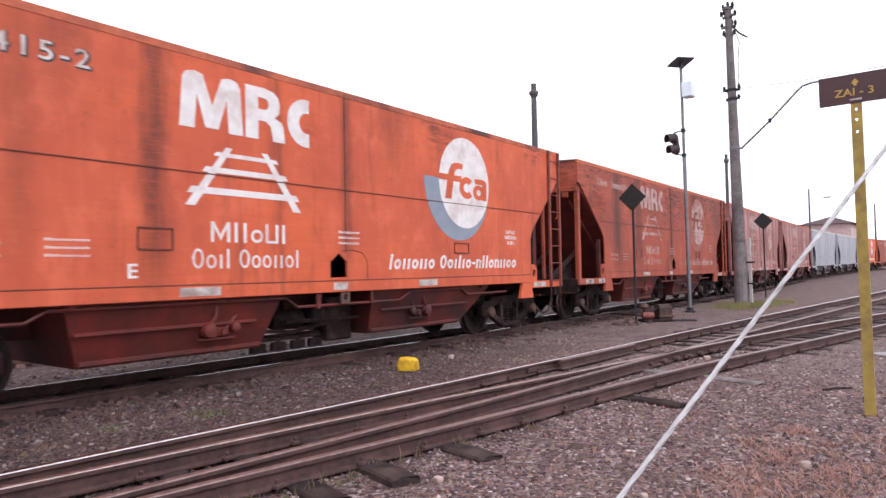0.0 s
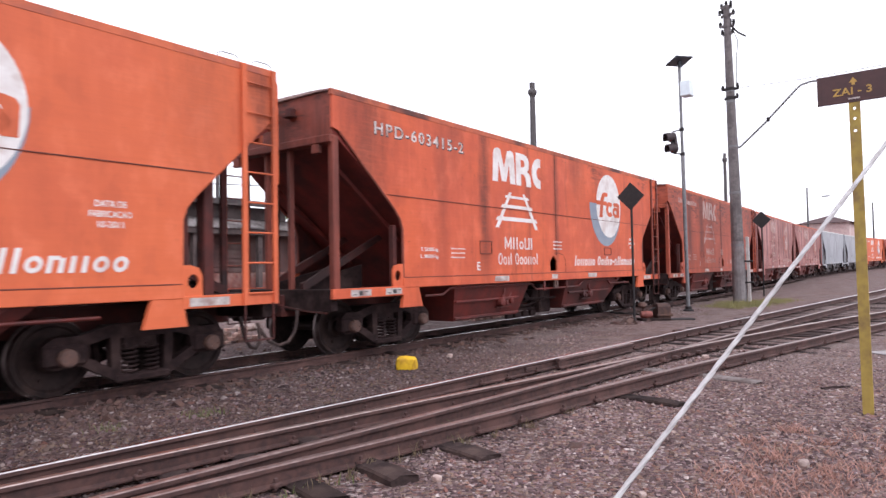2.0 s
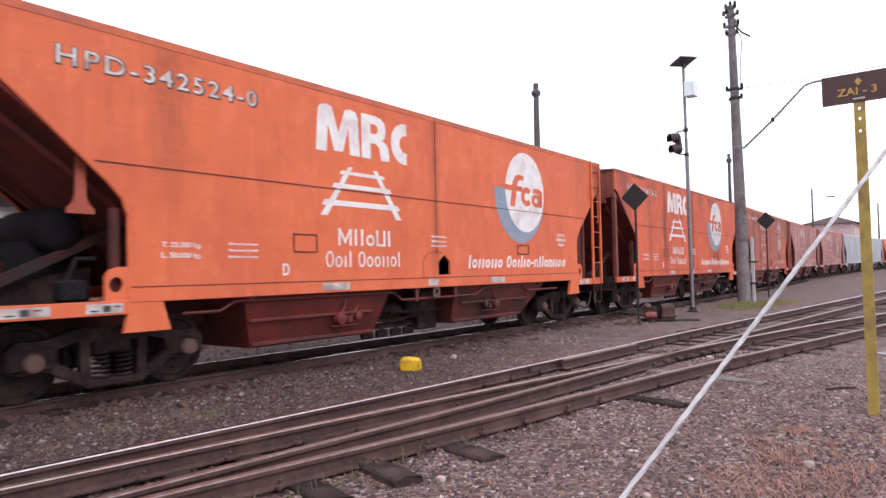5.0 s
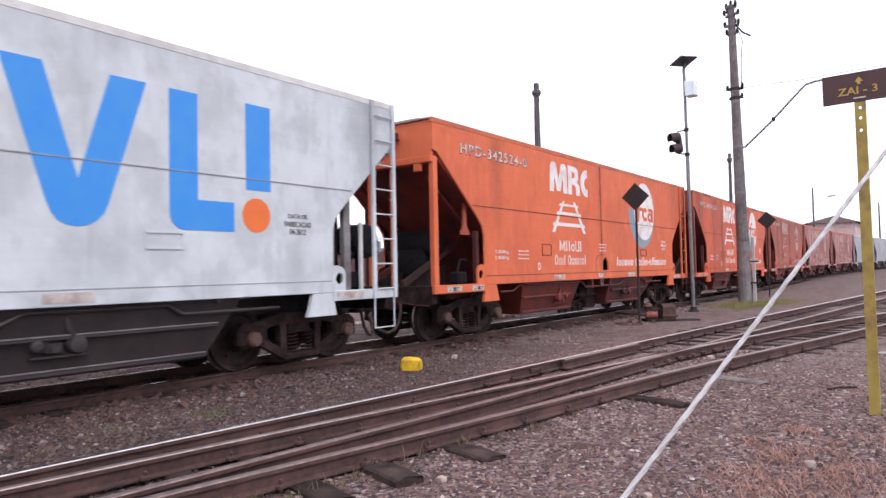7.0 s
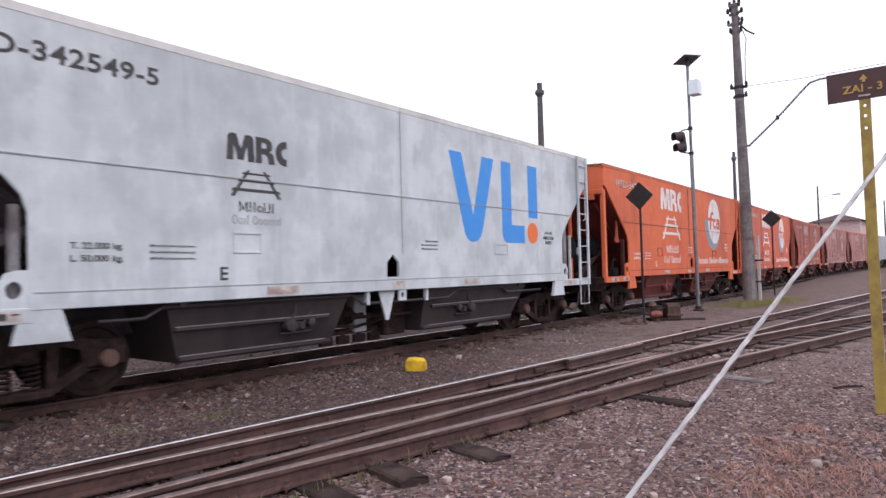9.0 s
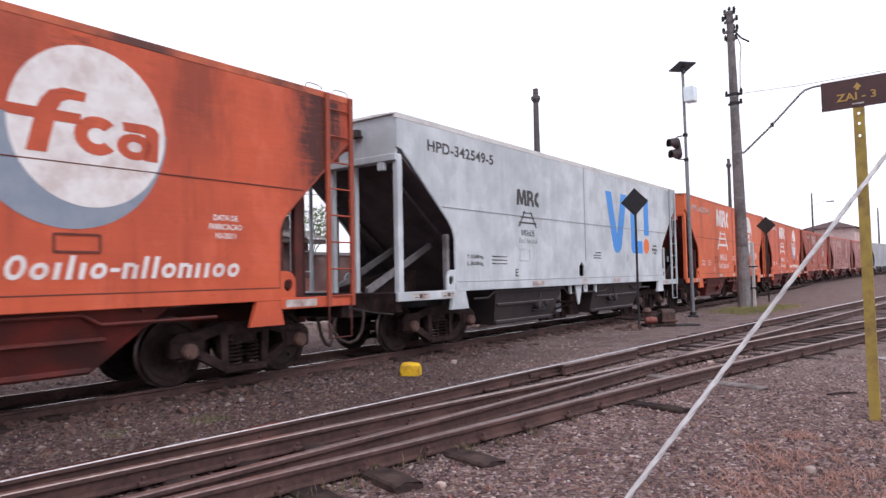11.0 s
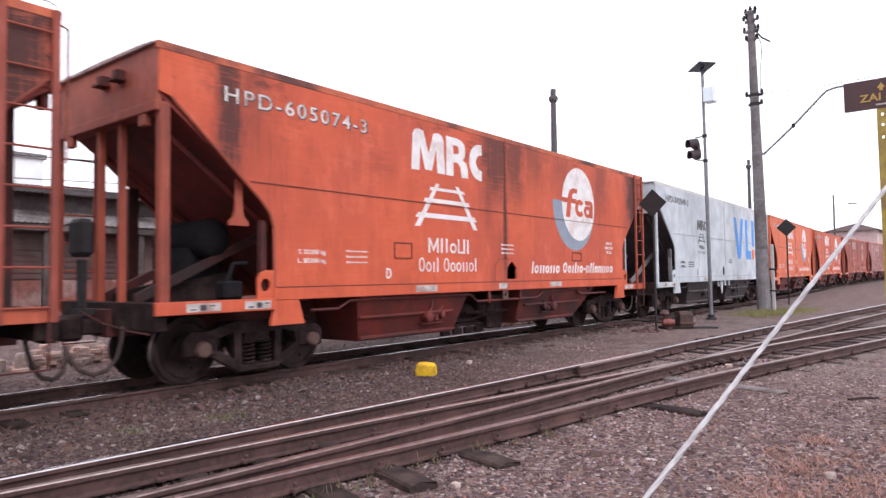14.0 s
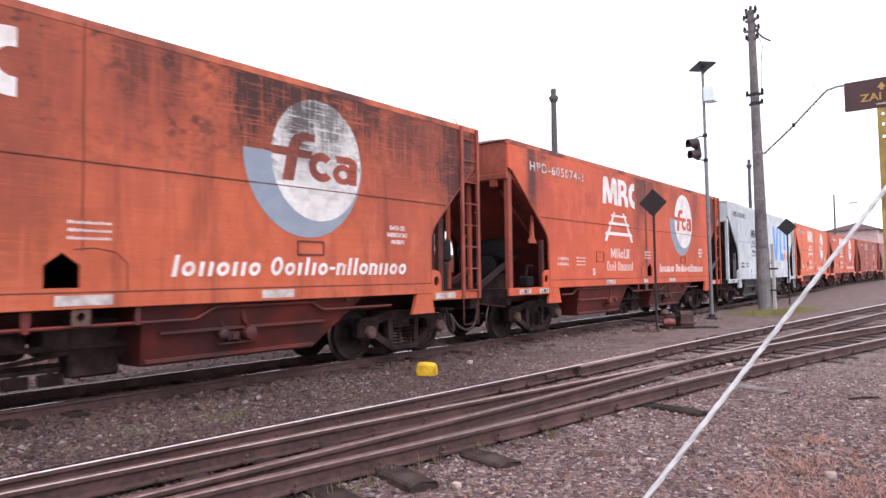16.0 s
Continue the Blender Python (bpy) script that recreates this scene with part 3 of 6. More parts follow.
def sleeper_mesh(length, seed):
    """A weathered timber: worn edges, ragged split ends."""
    rng = random.Random(seed)
    bm = bmesh.new()
    rings = []
    n = 8
    for i in range(n + 1):
        x = -length / 2 + length * i / n
        w = 0.11 + rng.uniform(-0.012, 0.008)
        d = rng.uniform(-0.008, 0.006)
        end = i in (0, n)
        sec = [(-w, -0.14), (w, -0.14), (w, 0.0), (w - 0.018, 0.016), (0.02, 0.02 + d), (-w + 0.02, 0.017), (-w, 0.0)]
        rings.append([bm.verts.new((x + (rng.uniform(-0.035, 0.035) if end else 0), a + rng.uniform(-0.006, 0.006), b + d * 0.5 - (0.012 if end else 0))) for a, b in sec])
    for a, b in zip(rings, rings[1:]):
        for k in range(7):
            bm.faces.new((a[k], a[(k + 1) % 7], b[(k + 1) % 7], b[k]))
    bm.faces.new(rings[0])
    bm.faces.new(rings[-1])
    bmesh.ops.recalc_face_normals(bm, faces=bm.faces)
    return mesh_of("sleeper", bm, SLEEPER)


PALE_SLEEPER = sleeper_mesh(1.95, 21)
PALE_SLEEPER.materials[0] = GREY_TIMBER
SLEEPERS = [sleeper_mesh(1.95, i) for i in range(4)] + [sleeper_mesh(2.5, 9), sleeper_mesh(3.1, 10)]


def sleeper(track, mesh, x, y, rz, lift=0.0):
    ob = new("sleeper", mesh)
    ob.parent = track
    ob.matrix_basis = pose(x, y, rise(x) + lift, random.uniform(-1, 1), random.uniform(-0.4, 0.4), 90 + rz)
    return ob


def build_tracks():
    main = thing("main_track", pose(0, 0, 0), "metre-gauge railway track under the train, steel rails half sunk in gravel", "railway track", kind="structure")
    for off in (-0.535, 0.535):
        part("rail", rail_mesh(lambda x: line_y(x) + off, -14, 130, RAIL_TOP), None, main)
    for i in range(110):
        x = -8 + i * 0.62
        sleeper(main, SLEEPERS[i % 4], x, line_y(x) + random.uniform(-0.05, 0.05), random.uniform(-2.5, 2.5), random.uniform(0.005, 0.05))
    yard = thing("yard_turnout", pose(0, 0, 0), "two merging yard tracks with worn rails crossing at a frog", "railway track", kind="structure")
    part("rail", rail_mesh(far_rail_y, -10, 70, RAIL_TOP, 0.5), None, yard, "rail with a bright worn head")
    part("rail", rail_mesh(lambda x: far_rail_y(x) - 1.05, -10, 70, RAIL_DULL, 0.5), None, yard)
    part("rail", rail_mesh(far_turn_y, -10, 30, RAIL_TAN, 0.5), None, yard, "rail with a tan worn head")
    part("rail", rail_mesh(near_turn_y, -10, 34, RAIL_DULL, 0.5), None, yard, "rusty rail with a dull head")
    for i in range(56):
        x = -6 + i * 0.66
        a, b = far_rail_y(x) + 0.35, near_turn_y(x) - 0.45
        ln = 5 if a - b > 2.3 else 4
        mid = (a + b) / 2 if a - b < 3.4 else a - 1.2
        low = random.uniform(-0.045, -0.02) if x < 7.0 else (random.uniform(-0.075, -0.045) if x < 11 else random.uniform(-0.03, 0.0))
        sleeper(yard, SLEEPERS[ln], x, mid + 0.12, -7 + random.uniform(-1.5, 1.5), low)
        if a - b > 3.4:
            sleeper(yard, SLEEPERS[i % 4], x + 0.2, near_turn_y(x) + 0.62, -13, low)
    for x, reach, lift in ((2.75, 0.50, 0.0), (3.30, 0.48, 0.012), (3.86, 0.52, 0.028), (4.62, 0.56, 0.012), (7.40, 0.74, 0.0), (9.20, 0.80, 0.004)):
        sleeper(yard, SLEEPERS[0] if x < 9 else PALE_SLEEPER, x - 0.10, near_turn_y(x) - reach + 0.975, -12 + random.uniform(-2, 2), lift)
    for x in (8.2, 8.6, 9.0, 9.4, 9.8, 10.2, 10.6, 11.0, 11.4):
        bm = bmesh.new()
        box(bm, x, x + 0.11, far_turn_y(x) - 0.13, far_turn_y(x) - 0.05, 0.03, 0.085, bevel=0.012)
        part("chock", bm, RAIL_SIDE, yard)
    # spike heads and clips on the foot of the rails, near enough to be told apart
    rng = random.Random(17)
    bm = bmesh.new()
    box(bm, -0.035, 0.035, -0.028, 0.028, 0.0, 0.035, bevel=0.008)
    box(bm, -0.014, 0.014, -0.014, 0.014, 0.03, 0.065, bevel=0.004)
    clip = mesh_of("rail_clip", bm, RAIL_SIDE)
    for ys, x0, x1 in ((near_turn_y, 2.3, 14.0), (far_turn_y, 2.5, 14.0), (far_rail_y, 2.5, 18.0)):
        x = x0
        while x < x1:
            for off in (-0.075, 0.075):
                if rng.random() < 0.85:
                    part("rail_clip", clip, None, yard).matrix_basis = pose(x + rng.uniform(-0.05, 0.05), ys(x) + off, 0.03, rng.uniform(-8, 8), rng.uniform(-8, 8), rng.uniform(-20, 20) - 8)
            x += 0.62
    # guard rail beside the far rail and the bolted joints
    part("guard_rail", rail_mesh(lambda x: far_rail_y(x) - 0.11, 8.6, 11.2, RAIL_DULL, 0.4), None, yard)
    for x in (7.9, 17.0):
        bm = bmesh.new()
        box(bm, x, x + 0.5, far_rail_y(x + 0.25) - 0.032, far_rail_y(x + 0.25) + 0.028, 0.05, 0.112, bevel=0.008)
        part("joint_bar", bm, RAIL_SIDE, yard)


build_tracks()


# ---------------------------------------------------------------- lettering
SIDE = -1.30
MARK = -0.20   # the lettering sits this far from the middle of the wagon


def text_mesh(body, width, height, mat, bold=0.018, space=1.0):
    """Lettering in the plane y = 0, facing -y, from x = 0 to width and z = 0 to height."""
    cu = bpy.data.curves.new("lettering", "FONT")
    cu.body = body
    cu.extrude = 0.02
    cu.offset = bold
    cu.space_character = space
    tmp = bpy.data.objects.new("tmp", cu)
    scene.collection.objects.link(tmp)
    bpy.context.view_layer.update()
    me = bpy.data.meshes.new_from_object(tmp.evaluated_get(bpy.context.evaluated_depsgraph_get()))
    bpy.data.objects.remove(tmp)
    co = np.empty(len(me.vertices) * 3)
    me.vertices.foreach_get("co", co)
    co = co.reshape(-1, 3)
    lo, hi = co.min(0), co.max(0)
    k = (co - lo) / np.maximum(hi - lo, 1e-6)
    out = np.stack([k[:, 0] * width, -k[:, 2] * 0.005, k[:, 1] * height], 1)
    me.vertices.foreach_set("co", out.ravel())
    me.update()
    me.materials.clear()
    me.materials.append(mat)
    return me


def letters(parent, body, x0, x1, z0, z1, mat, label, bold=0.018, space=1.0):
    ob = part("lettering", text_mesh(body, x1 - x0, z1 - z0, mat, bold, space), None, parent, label)
    ob["kind"] = "stuff"
    ob.location = (x0 + MARK, SIDE + 0.0005, z0)
    return ob


def flat(bm, poly, raise_=0.005, holes=()):
    moved = [[(a + MARK, b) for a, b in ring] for ring in (poly, *holes)]
    prism(bm, moved[0], "y", SIDE - raise_, SIDE + 0.0005 if raise_ < 0.006 else SIDE - raise_ + 0.0025, holes=moved[1:])


def bars(parent, words, z0, z1, mat, seed, label, slant=0.0):
    """Writing as plain bars: words are (x0, x1, count of marks)."""
    rng = random.Random(seed)
    bm = bmesh.new()
    h = z1 - z0
    for x0, x1, n in words:
        step = (x1 - x0) / n
        for i in range(n):
            a = x0 + i * step
            for u, top in ((0.0, z1 if i == 0 or rng.random() < 0.3 else z0 + h * 0.74), (0.48, z0 + h * (0.74 if i else 1.0))):
                q, c = a + u * step, slant * (top - z0)
                flat(bm, [(q, z0), (q + step * 0.27, z0), (q + step * 0.27 + c, top), (q + c, top)])
    return tagged(part("lettering", bm, mat, parent, label), kind="stuff")


def oval(cx, cz, a, b, n=40, lo=0.0, hi=2 * math.pi):
    return [(cx + a * math.cos(lo + (hi - lo) * i / n), cz + b * math.sin(lo + (hi - lo) * i / n)) for i in range(n if hi - lo > 6.28 else n + 1)]


def hoop(cx, cz, a, b, k, n=12):
    """A closed ring as one outline that doubles back along a cut."""
    return oval(cx, cz, a, b, n, 0.0, 6.275) + oval(cx, cz, a - k, b - k, n, 0.0, 6.275)[::-1]


def word_shapes(parent, shapes, x0, x1, z0, z1, mat, label, thick=0.2, slant=0.0, low=0.70):
    """A company's name as plain stems (i short, l tall), paired stems (n, N), trios (m) and rings (o, O)."""
    bm = bmesh.new()
    h = z1 - z0
    widths = {"i": 0.30, "l": 0.30, "n": 0.58, "N": 0.66, "m": 0.86, "o": 0.60, "O": 0.66, "-": 0.34, " ": 0.30}
    unit = (x1 - x0) / (sum(widths[c] + 0.13 for c in shapes) - 0.13)
    t = thick * h
    lean = lambda poly: [(a + slant * (b - z0), b) for a, b in poly]
    bar = lambda a0, a1, b0, b1: flat(bm, lean([(a0, b0), (a1, b0), (a1, b1), (a0, b1)]))
    x = x0
    for c in shapes:
        w = widths[c] * unit
        top = z1 if c in "lNmO" else z0 + low * h
        if c in "il":
            bar(x + w / 2 - t / 2, x + w / 2 + t / 2, z0, top)
        elif c in "nN":
            bar(x, x + t, z0, top)
            bar(x + w - t, x + w, z0, top - (t * 0.4 if c == "n" else 0))
            edge = top if c == "n" else z0 + t * 0.8
            bar(x + t, x + w - t, edge - t * 0.8, edge)
        elif c == "m":
            bar(x, x + t, z0, top)
            bar(x + w - t, x + w, z0, top)
            flat(bm, lean([(x + t, top), (x + w / 2, z0 + 0.36 * h), (x + w - t, top), (x + w - t, top - t * 1.6), (x + w / 2, z0 + 0.08 * h), (x + t, top - t * 1.6)]))
        elif c in "oO":
            flat(bm, lean(hoop(x + w / 2, (z0 + top) / 2, w / 2, (top - z0) / 2, t * 0.9)))
        elif c == "-":
            bar(x, x + w, z0 + 0.30 * h, z0 + 0.30 * h + t * 0.8)
        x += w + 0.13 * unit
    return tagged(part("lettering", bm, mat, parent, label), kind="stuff")


def company_block(parent, x0, x1, z0, z1, mat, label):
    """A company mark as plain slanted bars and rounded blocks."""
    bm = bmesh.new()
    w, h = x1 - x0, z1 - z0
    p = lambda u, v: (x0 + u * w, z0 + v * h)
    flat(bm, [p(0, 0), p(0.10, 0), p(0.115, 0.60), p(0.175, 0.04), p(0.265, 0.04), p(0.325, 0.60), p(0.34, 0), p(0.445, 0), p(0.425, 0.86), p(0.40, 0.96), p(0.35, 1.0), p(0.29, 0.96), p(0.222, 0.44), p(0.155, 0.96), p(0.10, 1.0), p(0.045, 0.96), p(0.02, 0.86)])
    flat(bm, [p(0.465, 0), p(0.565, 0), p(0.565, 0.36), p(0.625, 0.36), p(0.665, 0.28), p(0.685, 0), p(0.785, 0), p(0.775, 0.28), p(0.755, 0.40), p(0.70, 0.455), p(0.735, 0.55), p(0.745, 0.70), p(0.73, 0.86), p(0.69, 0.95), p(0.62, 0.99), p(0.465, 0.99)],
         holes=([p(0.565, 0.58), p(0.62, 0.58), p(0.645, 0.62), p(0.65, 0.70), p(0.64, 0.77), p(0.615, 0.80), p(0.565, 0.80)],))
    ring = oval(x0 + w * 0.97, z0 + h * 0.485, w * 0.165, h * 0.485, 14, math.pi * 0.5, math.pi * 1.5)
    inner = oval(x0 + w * 0.985, z0 + h * 0.485, w * 0.075, h * 0.21, 12, math.pi * 0.5, math.pi * 1.5)
    flat(bm, ring + [p(1.0, 0.0), p(1.0, 0.275)] + inner[::-1] + [p(1.0, 0.695), p(1.0, 0.97)])
    return part("company_mark", bm, mat, parent, label)


def track_mark(parent, x0, x1, z0, z1, mat, top=(0.32, 0.68)):
    """The drawing of a railway track: two leaning rails and three ties."""
    bm = bmesh.new()
    w, h = x1 - x0, z1 - z0
    p = lambda u, v: (x0 + u * w, z0 + v * h)
    t, e = 0.075, 0.05
    left = lambda v: top[0] * v
    right = lambda v: 1 - (1 - top[1]) * v
    wide = lambda v: t * (1 - 0.3 * v)
    flat(bm, [p(0, 0), p(wide(0), 0), p(left(1) + wide(1), 1), p(left(1), 1)])
    flat(bm, [p(1 - wide(0), 0), p(1, 0), p(right(1), 1), p(right(1) - wide(1), 1)])
    for v, d in ((0.20, 0.11), (0.56, 0.09), (0.84, 0.07)):
        u = v + d
        flat(bm, [p(left(v) + wide(v), v), p(right(v) - wide(v), v), p(right(u) - wide(u), u), p(left(u) + wide(u), u)])
        flat(bm, [p(left(v) - e, v), p(left(v), v), p(left(u), u), p(left(u) - e, u)])
        flat(bm, [p(right(v), v), p(right(v) + e, v), p(right(u) + e, u), p(right(u), u)])
    return part("track_mark", bm, mat, parent, "painted drawing of a railway track")


def round_mark(parent, soot, bars_mat, blue=BLUEGREY):
    """White oval over a blue-grey crescent, with orange bars across."""
    bm = bmesh.new()
    flat(bm, oval(3.17, 2.95, 1.02, 1.10, 30, math.pi, 2 * math.pi), 0.004)
    part("crescent", bm, blue, parent, "blue-grey painted crescent")
    bm = bmesh.new()
    flat(bm, oval(3.37, 2.92, 0.80, 0.84, 44), 0.007)
    part("oval", bm, soot, parent, "white painted oval")
    bm = bmesh.new()
    ring = lambda cx, cz, a, b, k, lo, hi: oval(cx, cz, a, b, 14, lo, hi) + oval(cx, cz, a * k, b * k, 14, lo, hi)[::-1]
    for poly in ([(2.44, 3.0), (2.60, 2.925), (3.24, 2.925), (3.26, 3.035), (2.54, 3.035)],
                 [(2.74, 2.60), (2.93, 2.60), (3.0, 2.9249), (2.81, 2.9249)],
                 [(2.835, 3.0351), (3.025, 3.0351), (3.07, 3.13), (3.14, 3.165), (3.29, 3.165), (3.31, 3.265), (3.08, 3.275), (2.95, 3.225), (2.87, 3.125)],
                 ring(3.42, 2.835, 0.235, 0.205, 0.42, 0.75, 5.55),
                 ring(3.82, 2.775, 0.20, 0.145, 0.40, 0.0, 6.27),
                 [(3.925, 2.635), (4.085, 2.635), (4.10, 2.95), (4.06, 3.01), (3.95, 3.04), (3.68, 3.03), (3.70, 2.935), (3.93, 2.93), (3.945, 2.87)]):
        flat(bm, poly, 0.010)
    part("oval_emblem", bm, bars_mat, parent, "orange bars across the oval")


# ---------------------------------------------------------------- bogie, built once
def bogie_meshes():
    out = {}
    outer = [(-1.08, 0.58), (-0.98, 0.66), (-0.72, 0.66), (-0.36, 0.76), (0.36, 0.76), (0.72, 0.66), (0.98, 0.66), (1.08, 0.58), (1.06, 0.36), (0.96, 0.32), (0.70, 0.34), (0.38, 0.16), (0.30, 0.12), (-0.30, 0.12), (-0.38, 0.16), (-0.70, 0.34), (-0.96, 0.32), (-1.06, 0.36)]
    win = [(-0.25, 0.20), (0.25, 0.20), (0.27, 0.60), (-0.27, 0.60)]
    tri = [(0.36, 0.28), (0.62, 0.42), (0.60, 0.56), (0.38, 0.62)]
    bm = bmesh.new()
    prism(bm, outer, "y", -0.06, 0.06, holes=(win, tri, [(-a, b) for a, b in tri]))
    box(bm, -1.08, -0.64, -0.10, 0.06, 0.35, 0.58, bevel=0.03)
    box(bm, 0.64, 1.08, -0.10, 0.06, 0.35, 0.58, bevel=0.03)
    box(bm, -0.32, 0.32, -0.09, 0.07, 0.10, 0.19, bevel=0.02)
    out["side_frame"] = mesh_of("side_frame", bm, CAST)
    bm = bmesh.new()
    lathe(bm, [(0.02, -0.10), (0.085, -0.095), (0.10, -0.07), (0.10, 0.0)], "y", (0, 0, 0), 16)
    for k in range(3):
        a = k * 2.094
        lathe(bm, [(0.014, -0.115), (0.014, -0.09)], "y", (0.055 * math.cos(a), 0, 0.055 * math.sin(a)), 6)
    out["bearing_cap"] = mesh_of("bearing_cap", bm, RUST_CAP)
    bm = bmesh.new()
    tube(bm, [(0.075 * math.cos(k * 0.7), 0.075 * math.sin(k * 0.7), k * 0.7 / 6.283 * 0.052) for k in range(60)], 0.016, 6)
    out["spring"] = mesh_of("spring", bm, CAST, smooth=True)
    bm = bmesh.new()
    box(bm, -0.22, 0.22, -0.86, 0.86, 0.46, 0.72, bevel=0.03)
    lathe(bm, [(0.20, 0.72), (0.20, 0.82)], "z", (0, 0, 0), 16)
    out["bolster"] = mesh_of("bolster", bm, CAST)
    bm = bmesh.new()
    for s in (-1, 1):
        prof = [(0.10, 0.47), (0.15, 0.48), (0.30, 0.51), (0.34, 0.50), (0.36, 0.47), (0.445, 0.475), (0.445, 0.50), (0.42, 0.515), (0.415, 0.60), (0.36, 0.605), (0.335, 0.575), (0.17, 0.555), (0.13, 0.60), (0.10, 0.60)]
        before = len(bm.faces)
        lathe(bm, [(r, s * h) for r, h in prof], "y", (0, 0, 0), 32)
        bm.faces.ensure_lookup_table()
        for f in bm.faces[before:]:
            c = f.calc_center_median()
            if math.hypot(c.x, c.z) > 0.40 and abs(c.y) > 0.505:
                f.material_index = 1
    lathe(bm, [(0.075, -0.82), (0.075, 0.82)], "y", (0, 0, 0), 14)
    for k in range(4):
        a = k * 1.571
        lathe(bm, [(0.02, -0.57), (0.02, -0.60)], "y", (0.25 * math.cos(a), 0, 0.25 * math.sin(a)), 6)
    out["wheelset"] = mesh_of("wheelset", bm, WHEEL, TREAD)
    bm = bmesh.new()
    box(bm, -0.04, 0.04, -0.60, 0.60, 0.33, 0.42, bevel=0.01)
    for q in (-0.56, 0.56):
        box(bm, -0.01, 0.07, q - 0.05, q + 0.05, 0.28, 0.56, bevel=0.015)
    out["brake_beam"] = mesh_of("brake_beam", bm, CAST)
    return out


BOGIE = bogie_meshes()
WHEELSETS = []
AXLE = 0.86


def bogie(parent, x):
    b = part("bogie", BOGIE["bolster"], None, parent, "dusty cast-steel two-axle bogie")
    b.location = (x, 0, 0)
    for s in (-1, 1):
        part("brake_beam", BOGIE["brake_beam"], None, b).matrix_basis = pose(s * 0.36, 0, 0, 0, 0, 0 if s > 0 else 180)
    for s in (-1, 1):
        f = part("side_frame", BOGIE["side_frame"], None, b)
        f.matrix_basis = pose(0, s * 0.84, 0, 0, 0, 0 if s < 0 else 180)
        for a in (-AXLE, AXLE):
            c = part("bearing_cap", BOGIE["bearing_cap"], None, b)
            c.matrix_basis = pose(a, s * 0.93, 0.445, 0, 0, 0 if s < 0 else 180)
        for a in (-0.13, 0.13):
            sp = part("spring", BOGIE["spring"], None, b)
            sp.location = (a, s * 0.85, 0.18)
    for a in (-AXLE, AXLE):
        w = part("wheelset", BOGIE["wheelset"], None, b, "wheels with worn bright treads")
        w.location = (a, 0, 0.42)
        WHEELSETS.append(w)


